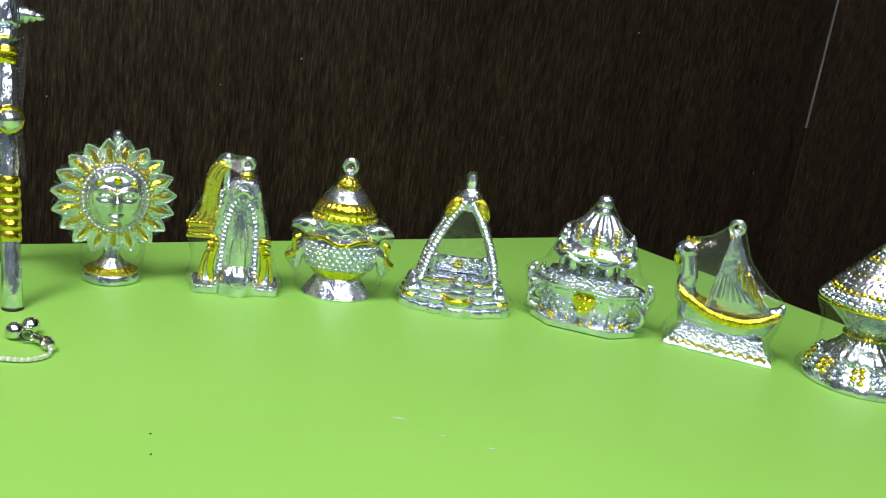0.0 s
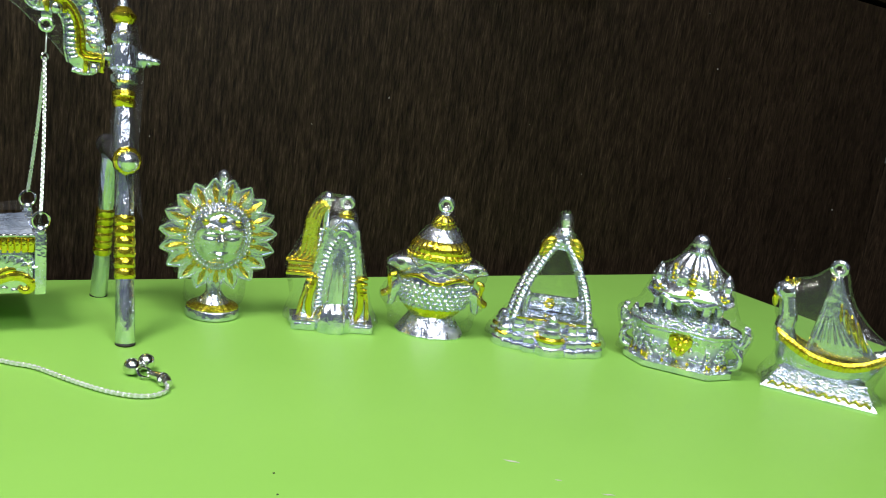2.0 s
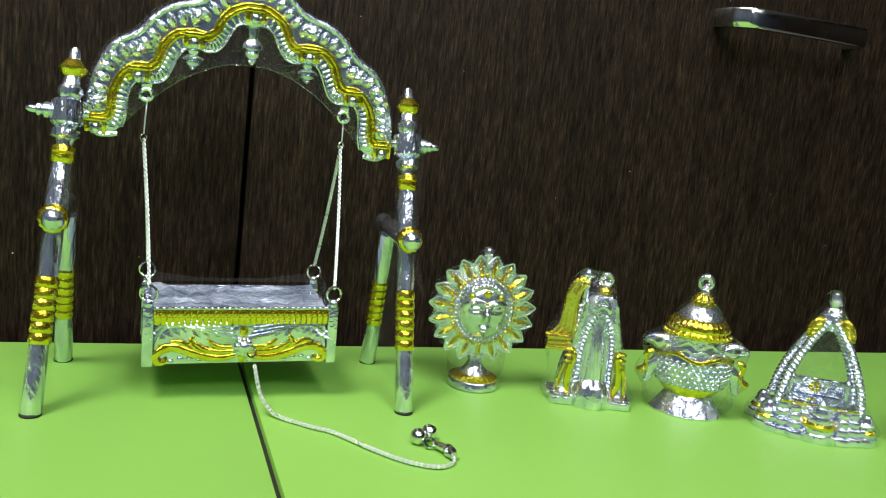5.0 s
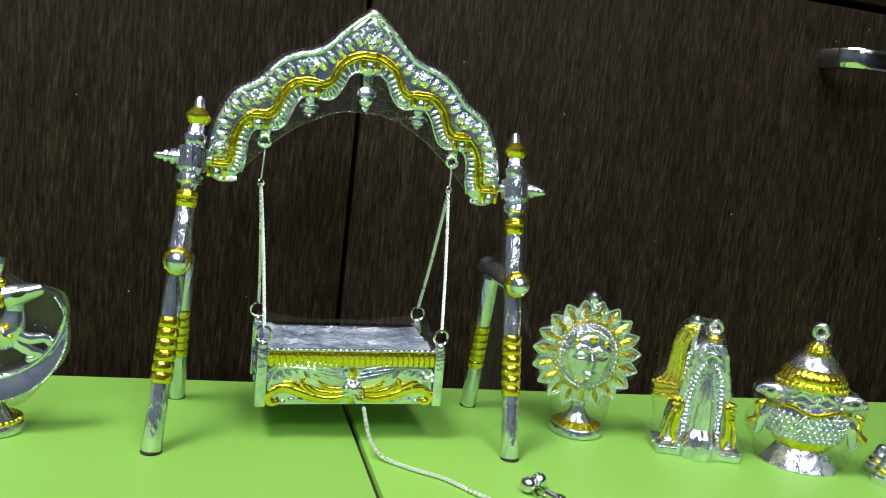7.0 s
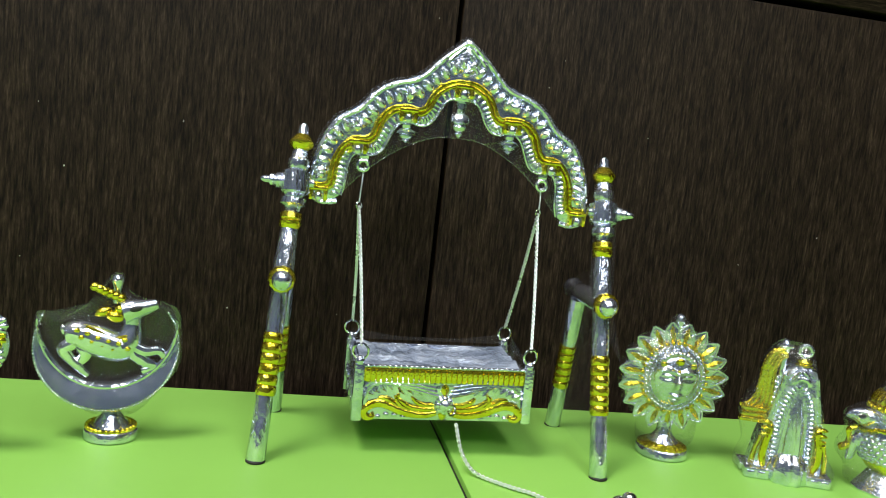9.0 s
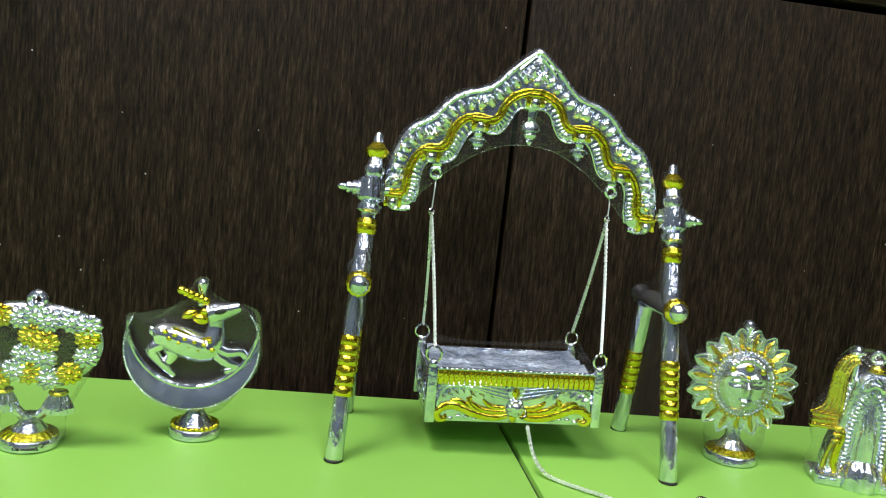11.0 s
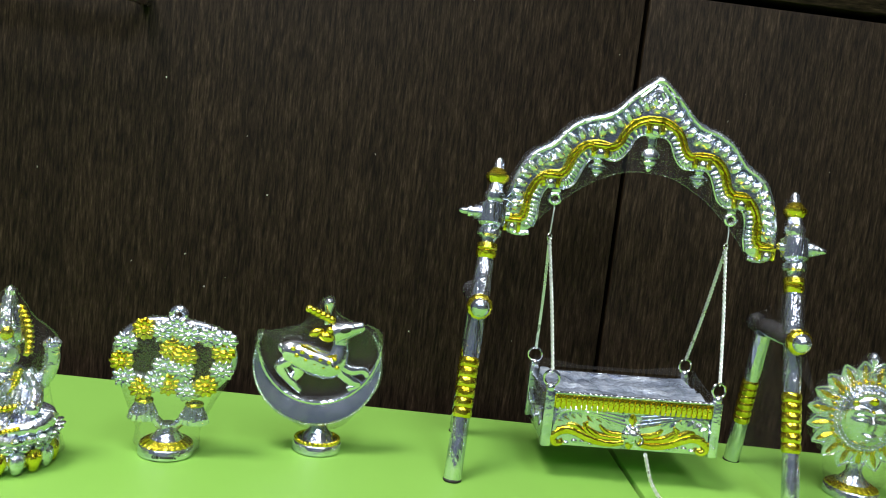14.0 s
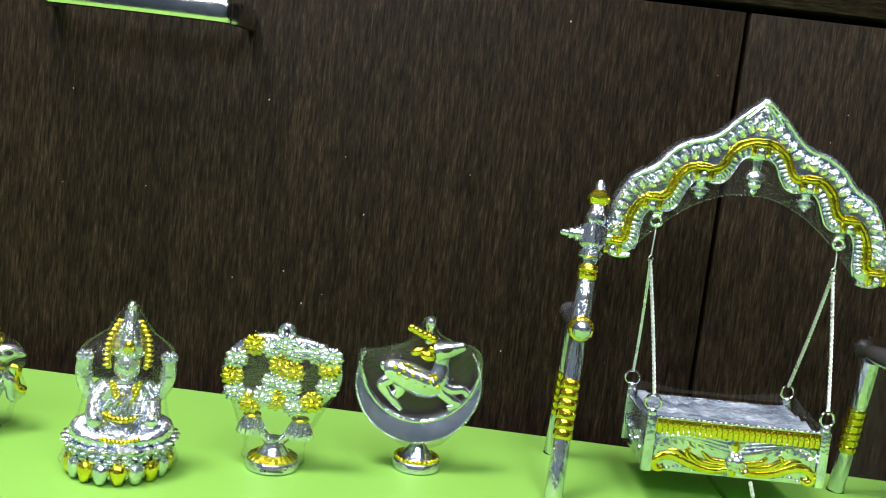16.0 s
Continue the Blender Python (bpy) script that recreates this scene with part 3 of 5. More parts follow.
for sx in (-1, 1):
    for sy in (-1, 1):
        post = part("corner_post", box(B(), (sx * W - 2.6, sy * D - 2.2, -0.7), (sx * W + 2.6, sy * D + 2.2, H + 1), 0.7), SILVER, SEAT)
        part("knob", lathe(B(), [(2.4, H + 0.5), (2.6, H + 2.5), (1.8, H + 4), (0.6, H + 4.6)], 12, c=(sx * W, sy * D, 0)), SILVER, post)
        part("hanging_ring", ring(B(), (sx * W, sy * D, H + 7.0), 4.0, 0.7, (90, 0, 15 * sx), 20, 7), CHROME, post)
part("top_rim", box(B(), (-W + 2.4, -D - 2.0, H - 0.9), (W - 2.4, -D + 0.5, H + 0.3), 0.4), SILVER, SEAT)
part("frieze_back", box(B(), (-W + 2.6, -D - 1.0, H - 8.2), (W - 2.6, -D + 0.5, H - 0.9), 0.2), GOLD, SEAT)
bm = B()
box(bm, (-1.14, -D - 2.5, H - 8.2), (1.14, -D - 0.4, H - 1.2), 0.35)
flute = mesh_of("gold_flute", bm, GOLD)
for k in range(30):
    share("gold_flute", flute, SEAT, mm(-W + 4.2 + k * (2 * W - 8.4) / 29, 0, 0))
bm = B()
for k in range(30):
    ball(bm, (-W + 4.2 + k * (2 * W - 8.4) / 29, -D - 2.0, H + 0.2), (1.3, 1.2, 0.9), seg=8, rings=6)
part("rim_beading", bm, SILVER, SEAT)


def swell(n, most, ends=0.35):
    return [ends + (most - ends) * math.sin(math.pi * (0.12 + 0.86 * k / (n - 1))) ** 0.7 for k in range(n)]


for s in (-1, 1):
    bm = B()
    for points, most in (([(3.5, 4.2), (9, 3.0), (16, 3.4), (23, 5.2), (29, 7.8), (34, 8.8), (39, 7.2), (41.6, 3.8), (39.6, 1.2), (36.8, 1.6), (37.2, 3.4)], 2.3),
                         ([(4.5, 6.4), (10, 6.0), (17, 7.0), (22, 9.6), (26, 12.8)], 1.5), ([(16, 5.2), (22, 7.6), (24.5, 10.6), (23.6, 14.0)], 1.5),
                         ([(22, 6.4), (28, 10.0), (31, 11.4), (34.5, 11.8)], 1.6), ([(5, 8.4), (9.5, 8.2), (14, 9.6), (17, 12.4)], 1.3)):
        p = smooth([(s * x, -D - 1.3, z) for x, z in points], 6)
        tube(bm, p, swell(len(p), most), 9, flat=0.6)
    part("gold_scroll", bm, GOLD, SEAT, "raised gold leaf scroll")
for s in (-1, 1):
    bm = B()
    for k in range(4):
        tube(bm, smooth([(s * (3 + k), -D - 0.9, 13 + 2.2 * k), (s * (13 + 2 * k), -D - 1.1, 15.5 + 2 * k), (s * (24 + 2 * k), -D - 1.1, 18.5 + 0.8 * k), (s * (36 + k), -D - 1.0, 20.5 - 1.2 * k), (s * 41, -D - 0.8, 18 - 3.4 * k)], 5), 1.15, 7)
    for k in range(5):
        leaf(bm, (s * (27 + 3.2 * k), 15.5 - 0.8 * k), radians(90 + s * (-20 - 14 * k)), 7.5, 1.9, 2.0, -D - 0.4)
    for k in range(4):
        leaf(bm, (s * (7 + 4.5 * k), 13.5), radians(90 - s * 38), 6.5, 1.8, 2.0, -D - 0.4)
    for k in range(6):
        ball(bm, (s * (12 + 4.4 * k), -D - 0.6, 2.4 + 0.8 * math.sin(k * 2.2)), (1.7, 1.0, 1.1), seg=8, rings=6)
    part("silver_scroll", bm, SILVER, SEAT)
bm = B()
for k in range(8):
    a = k * math.pi / 4
    ball(bm, (0.6 + 3.0 * math.cos(a), -D - 1.8, 8.6 + 3.0 * math.sin(a)), (2.1, 1.7, 2.1), seg=9, rings=7)
ball(bm, (0.6, -D - 3.0, 8.8), (3.4, 2.4, 3.4), seg=14, rings=10)
part("rosette", bm, SILVER, SEAT)
bm = B()
leaf(bm, (0.4, 12.5), radians(90), 7.5, 2.3, 2.0, -D - 0.5)
leaf(bm, (0, 6), radians(-90), 6, 2.3, 2.0, -D - 0.5)
part("gold_leaves", bm, GOLD, SEAT)
part("pull_ring", ring(B(), (4, -D - 3.4, 6.5), 2.6, 0.6, (78, 10, 20), 16, 6), CHROME, SEAT)
for s in (-1, 1):
    sheet([(s * (W + 2.5), -D - 2.6, -1.6), (s * (W + 3.5), -D + 3, H - 2), (s * (W + 4), 0, H + 1), (s * (W + 3.5), D - 2, H + 6), (s * (W + 3), D + 2, 0)], SEAT)
sheet([(-W, D + 2, H + 6), (-W * 0.4, D + 2, H + 2.2), (W * 0.4, D + 2, H + 2.2), (W, D + 2, H + 6), (W, D - 4, H + 1.5), (-W, D - 4, H + 1.5)], SEAT)


def chain(bm, points, step=1.25, big=0.95, small=0.42, seg=8, tub=4):
    for i, (q, t) in enumerate(even(points, step)):
        turn = t.to_track_quat("X", "Z").to_matrix().to_4x4() @ pose(0, 0, 0, 90 * (i % 2) + 45, 0, 0)
        m = Matrix.Translation(q) @ turn
        rings = []
        for k in range(seg):
            a = 2 * math.pi * k / seg
            rings.append([bm.verts.new(m @ Vector(((big + small * math.cos(b)) * math.cos(a) * 1.15, (big * 0.75 + small * math.cos(b)) * math.sin(a), small * math.sin(b))))
                          for b in (2 * math.pi * j / tub for j in range(tub))])
        skin(bm, rings, True)
    return bm


seat_m = SEAT.matrix_basis.copy()
for (lx, lz), sx in zip(LUGS, (-1, 1)):
    top = Vector((lx + 3.5, 9, lz))
    drop = 15 if sx > 0 else 21
    bm = tube(B(), smooth([(top.x + 1.0, 7, top.z - 1.2), (top.x - 0.4, 8.5, top.z - 2.8), (top.x + 0.5, 11, top.z - 3.4), (top.x + 0.3, 9, top.z - 7), (top.x + 0.2 * sx, 8.6, top.z - drop + 2)], 5), 0.38, 6)
    part("wire_hook", bm, CHAIN, SWING, "thin bright wire hook")
    part("jump_ring", ring(B(), (top.x, 9, top.z - drop), 1.7, 0.5, (90, 0, 30), 14, 6), CHROME, SWING)
    for sy in (-1, 1):
        end = Vector(seat_m @ (Vector((sx * W, sy * D, H + 10.6)) * 0.001)) * 1000
        a = Vector((top.x, 9, top.z - drop - 1.5))
        sag = [a.lerp(end, k / 10) + Vector((0.5 * math.sin(k * 0.314), 0, -0.6 * math.sin(k * 0.314))) for k in range(11)]
        part("chain", chain(B(), sag), CHAIN, SWING, "fine silver box chain")

# the pull chain with its two bells
PULL = thing("pull_chain", 0.0, 0.0, 0, "fine silver chain with two round bells lying on the table", "chain")
line = smooth([(-23, 408, 21.5), (-20.5, 402, 11), (-16, 397, 4), (-10, 392, 1.6), (2, 381, 1.5), (11, 374, 1.5), (23, 357, 1.5), (34, 343.5, 1.5), (44, 336, 1.5), (52, 334.5, 1.5), (58, 338, 1.6), (59.5, 343, 2)], 8)
part("chain", chain(B(), line), CHAIN, PULL)
bm = tube(B(), smooth([(59.5, 342, 2.6), (59, 347, 3.2), (56.5, 352, 3.0), (54, 355, 3.0)], 5), [2.0, 2.2, 2.4, 2.5, 2.5, 2.4, 2.2, 2.1, 2.1, 2.0, 2.0, 1.9, 1.8, 1.6, 1.2, 1.0], 10)
ring(bm, (58.8, 347, 3), 2.5, 0.7, (60, 0, 20), 14, 6)
part("clasp", bm, CHROME, PULL)
part("link_ring", ring(B(), (53, 357, 2.6), 3.0, 0.6, (25, 10, 0), 16, 6), CHROME, PULL)
for x, y in ((48.5, 361.5), (55.5, 366)):
    bell = part("bell", ball(B(), (x, y, 3.9), 3.9, seg=20, rings=14), CHROME, PULL, "round silver bell")
    part("bell_loop", ring(B(), ((x + 53) / 2, (y + 358) / 2, 4), 1.5, 0.5, (90, 0, 40), 12, 5), CHROME, bell)


# ---- the ornaments standing in a row ----
ROW = "plated ornaments on the table"


def loop(bm, x, z, big=3.0, small=1.3, y=0.0):
    return ring(bm, (x, y, z), big, small, (90, 0, 0), 18, 8)


def round_foot(t, r, gold_top=8.0, neck=4.0, neck_z=16.0, cord=False):
    part("foot", lathe(B(), [(r - 0.8, 0), (r, 0.6), (r, 4.6), (r - 0.6, 5.4), (r - 2, 5.6)], 40), SILVER, t)
    if cord:
        bm = B()
        for k in range(26):
            a = 2 * math.pi * k / 26
            ball(bm, ((r - 1.4) * math.cos(a), (r - 1.4) * math.sin(a), 6.2), (1.5, 1.0, 1.2), (0, 25, math.degrees(a) + 70), 8, 6)
        part("gold_cord_beading", bm, GOLD, t)
    else:
        part("gold_ring", lathe(B(), [(r - 1.0, 5.0), (r - 0.8, 6.0), (r * 0.7, gold_top), (r * 0.45, gold_top + 0.6)], 96, flutes=24, depth=0.035), GOLD, t, "fluted gold ring")
    part("neck", lathe(B(), [(r * 0.68, 6.4), (r * 0.60, 8.4), (r * 0.40, 11.5), (neck * 1.05, 14), (neck, neck_z)], 32), SILVER, t)


def sun_ornament():
    t = thing("sun_ornament", 0.1066, 0.4404, -8, "silver sun with gold-hearted rays on a round foot", "ornament", ROW, wide=1.05, tall=0.99)
    round_foot(t, 14.0, 8.0, 4.0, 20)
    cz = 46.5
    part("disc", lathe(B(), [(26.0, -1.5), (26.6, 0), (26.0, 1.2), (20, 2.6)], 114, flutes=19, depth=0.035, m=Matrix.Translation((0, 0, cz)) @ pose(0, 0, 0, 90, 0, 0)), SILVER, t)
    n = 19
    for k in range(n):
        a = math.pi / 2 + 2 * math.pi * (k + 0.5) / n
        c = (13.5 * math.cos(a), cz + 15.5 * math.sin(a))
        bm = B()
        leaf(bm, c, a, 16.2, 4.9, 1.2, -2.0)
        ca, sa = math.cos(a), math.sin(a)
        for side in (-1, 1):
            tube(bm, smooth([(c[0] + u * ca - side * v * sa, -2.4, c[1] + u * sa + side * v * ca) for u, v in ((3, 3.6), (7.5, 4.6), (12.0, 3.6), (16.4, 0.2))], 4), 0.6, 6)
        ray = part("ray", bm, SILVER, t)
        bm = B()
        leaf(bm, (c[0] + 3.0 * ca, c[1] + 3.0 * sa), a, 11.4, 1.6, 1.8, -2.9)
        part("gold_heart", bm, GOLD, ray)
    bm = B()
    for k in range(46):
        a = 2 * math.pi * k / 46
        ball(bm, (15.6 * math.cos(a), -5.2, cz + 18.2 * math.sin(a)), 1.05, seg=8, rings=6)
    part("beading", bm, SILVER, t)
    bm = B()
    for k in range(34):
        a = 2 * math.pi * (k + 0.5) / 34
        ball(bm, (17.7 * math.cos(a), -4.4, cz + 20.2 * math.sin(a)), (1.2, 0.9, 1.2), seg=8, rings=6)
    part("gold_beading", bm, GOLD, t)
    # domed centre with a soft relief
    bm = B()
    rows = []
    for i in range(1, 29):
        rho = i / 28
        row = []
        for k in range(72):
            a = 2 * math.pi * k / 72
            x, z = 14.6 * rho * math.cos(a), 17.4 * rho * math.sin(a)
            h = 8.0 * math.sqrt(max(0.0, 1 - rho ** 2.2))
            h += 3.2 * math.exp(-(x / 1.8) ** 2 - ((z + 1.5) / 4.5) ** 2)
            h -= 1.9 * sum(math.exp(-((x - s * 5.6) / 3.4) ** 2 - ((z - 2.2) / 2.0) ** 2) for s in (-1, 1))
            h += 2.1 * sum(math.exp(-((x - s * 5.6) / 4.2) ** 2 - ((z - 5.6 + 0.05 * (x - s * 5.6) ** 2) / 0.9) ** 2) for s in (-1, 1))
            h += 1.7 * sum(math.exp(-((x - s * 5.6) / 2.6) ** 2 - ((z - 2.2) / 0.9) ** 2) for s in (-1, 1))
            h += 2.2 * math.exp(-(x / 3.4) ** 2 - ((z + 8.6) / 1.0) ** 2) + 1.6 * math.exp(-(x / 2.6) ** 2 - ((z + 11.4) / 1.0) ** 2)
            row.append(bm.verts.new((x, -2.5 - h, cz + z)))
        rows.append(row)
    skin(bm, rows, cap=False)
    bm.faces.new(rows[0])
    part("domed_centre", bm, SMOOTH, t)
    bm = B()
    for k in range(9):
        a = radians(48 + 10.5 * k)
        ball(bm, (12.0 * math.cos(a), -7.5, cz + 14.6 * math.sin(a)), (1.7, 1.5, 2.0), seg=9, rings=7)
    part("crown_band", bm, SILVER, t)
    for x, z, r in ((0, 57.5, 2.2), (-8, 55, 1.9), (8, 55, 1.9), (0, 51.5, 1.3)):
        part("gold_boss", ball(B(), (x, -10.3 + abs(x) * 0.28, z), (r, 1.3, r), seg=12, rings=8), GOLD, t)
    part("tip", lathe(B(), [(2.4, 70), (2.2, 76), (2.6, 78), (2.6, 80.5), (1.5, 82.5), (0.3, 83)], 14, sy=1.2), SILVER, t)
    pts = []
    for k in range(38):
        a = -math.pi / 2 + 2 * math.pi * (k + 0.5) / 38
        r = 30.0 if k % 2 else 28.4
        if 0.5 < k < 37 - 0.5 and abs(a + math.pi / 2) > 0.45 and abs(a - 3 * math.pi / 2) > 0.45:
            z = cz + r * 1.02 * math.sin(a)
            pts.append((r * math.cos(a), z if abs(a - math.pi / 2) > 0.12 else 82))
    wrap([(-13, 6), (13, 6)] + pts, 13, t, (0, cz))


def temple_ornament():
    t = thing("temple_ornament", 0.1670, 0.4130, -20, "silver miniature temple tower with a flowing gold banner", "ornament", ROW, wide=0.99, tall=0.96)
    part("body", slab(B(), [(-20, 3), (20, 3), (17, 22), (13, 40), (9.5, 58), (8, 64), (4, 67), (-3, 67), (-7, 64), (-9, 58), (-12.5, 40), (-17, 22)], -6, 9, 2.0), EMBOSSED, t)
    bm = B()
    for s in (-1, 1):
        box(bm, (s * 9.5, -11, 0), (s * 23, -1, 6.2), 0.9)
        box(bm, (s * 12, -11.8, 1.6), (s * 16, -10, 4.6), 0.6)
        box(bm, (s * 17.5, -11.8, 1.6), (s * 21.5, -10, 4.6), 0.6)
    part("step_block", bm, SILVER, t)
    part("rear_base", box(B(), (-24, -1, 0), (24, 12, 5.5), 1.2), SILVER, t)
    part("round_porch", lathe(B(), [(10.8, 0), (11.4, 1.2), (11.2, 7), (10.0, 12), (7.0, 16), (3, 18), (0.3, 18.4)], 64, c=(0, -5.5, 0), sy=0.9, flutes=11, depth=0.05), SILVER, t)
    # arched niche
    niche = [(-6, 16), (6, 16), (5.6, 34), (4.2, 43), (2, 48.5), (0, 50.5), (-2, 48.5), (-4.2, 43), (-5.6, 34)]
    part("niche", slab(B(), niche, -6.8, -5, 0.4), SILVER, t)
    bm = B()
    lathe(bm, [(7.4, 12), (6.6, 24), (5.2, 36), (3.2, 45), (1.6, 49), (0.3, 50.5)], 60, c=(0, -5, 0), sy=0.75, flutes=12, depth=0.06)
    part("niche_fold", bm, STREAKED, t)
    edge = smooth([(-9.6, -6.6, 9), (-9.2, -6.8, 22), (-8.4, -6.9, 36), (-6.2, -6.9, 47), (-2.6, -6.9, 54), (0, -6.9, 56), (2.6, -6.9, 54), (6.2, -6.9, 47), (8.4, -6.9, 36), (9.2, -6.8, 22), (9.6, -6.6, 9)], 5)
    bm = B()
    for q, d in even(edge, 2.5):
        a = math.degrees(math.atan2(d.z, d.x))
        ball(bm, q, (1.05, 1.4, 2.1), (0, -a, 0), 8, 6)
    part("niche_beading", bm, SILVER, t)
    bm = B()
    for s in (-1, 1):
        tube(bm, [(s * 15.5, -5.4, 24), (s * 11.8, -5.6, 42), (s * 8.2, -5.6, 61)], 1.3, 8)
        tube(bm, [(s * 5.5, -6.6, 58), (s * 2, -7.2, 63), (0, -7.4, 64.5)], 1.1, 7)
    tube(bm, smooth([(-4.5, -7, 57), (-1.5, -8, 60.5), (2.5, -8, 60), (4.5, -7, 57)], 4), 1.7, 8)
    part("tower_relief", bm, SILVER, t)
    for s in (-1, 1):
        bm = tube(B(), smooth([(s * 13.0, -7, 7), (s * 14.5, -8, 14), (s * 14.0, -8.6, 22), (s * 12.6, -8.4, 29), (s * 13, -7.8, 33)], 5), [1.4, 1.5, 1.7, 1.8, 1.9, 2.0, 2.0, 2.0, 2.0, 2.0, 2.0, 2.0, 2.0, 2.0, 2.0, 2.0, 2.0, 2.0, 1.8, 1.6, 1.2], 8)
        tube(bm, smooth([(s * 19.5, -5, 7), (s * 18.5, -6, 16), (s * 16.5, -7, 24)], 5), 1.3, 7)
        for z in (26, 29.5, 33):
            ball(bm, (s * 14.5, -8, z), (3.2, 1.8, 1.3), seg=10, rings=7)
        part("gold_attendant_post", bm, GOLD, t, "gold side pillar")
    part("gold_collar", lathe(B(), [(3.6, 64.5), (4.6, 66), (4.8, 67.2), (3.9, 68), (4.5, 69), (3.6, 70.4), (2.0, 70.8)], 24, c=(1.5, 0, 0)), GOLD, t)
    part("hanging_loop", loop(lathe(B(), [(2.0, 69.5), (1.8, 72)], 12, c=(1.5, 0, 0)), 1.5, 75.2, 3.1, 1.4), SILVER, t)
    pole = part("banner_pole", lathe(B(), [(2.1, 50), (2.0, 66), (2.4, 75), (4.6, 76), (4.6, 77.2), (2.4, 78), (1.6, 80), (0.4, 80.6)], 12, c=(-9.5, 0, 0)), SILVER, t)
    bead_line(bm := B(), [(-12, -2, 40), (-11.5, -2, 58)], 3.0, 1.5)
    part("pole_beading", bm, SILVER, pole)
    line = [(-10.5, 0, 75), (-15.5, 0, 72), (-18.6, 0, 65), (-19.6, 0, 55), (-20.6, 0, 46), (-24, 0, 40.5), (-28, 0, 38.5)]
    for k, (dx, dz, r) in enumerate(((0, 0, 1.5), (2.6, -2.2, 1.6), (5.0, -4.8, 1.6), (7.0, -7.4, 1.5))):
        pts = smooth([(x + dx * min(1, 0.3 + i * 0.2) * (1 if i < 5 else 0.25 * (7 - i)), -2.0 + 0.4 * (k % 2), z + dz * (0.4 + 0.1 * i)) for i, (x, y, z) in enumerate(line)], 6)
        part("gold_banner_fold", tube(B(), pts, r, 8), GOLD, pole)
    for k in range(3):
        part("gold_banner_foot", box(B(), (-28.5 + 0.6 * k, -4.5, 30.5 + 3.2 * k), (-14, 1.5, 33.4 + 3.2 * k), 1.0), GOLD, pole)
    bm = B()
    for q, _ in even(smooth([(x - 0.6, -1.5, z + 0.8) for x, y, z in line], 6), 2.4):
        ball(bm, q, 1.2, seg=7, rings=5)
    part("gold_banner_edge", bm, GOLD, pole)
    wrap([(-24.5, 1.5), (24.5, 1.5), (21, 18), (14.5, 45), (7, 72), (3.5, 79), (-6, 80), (-12, 80.5), (-19, 71), (-22, 55), (-28.5, 40), (-28.5, 32), (-25, 18)], 13, t)


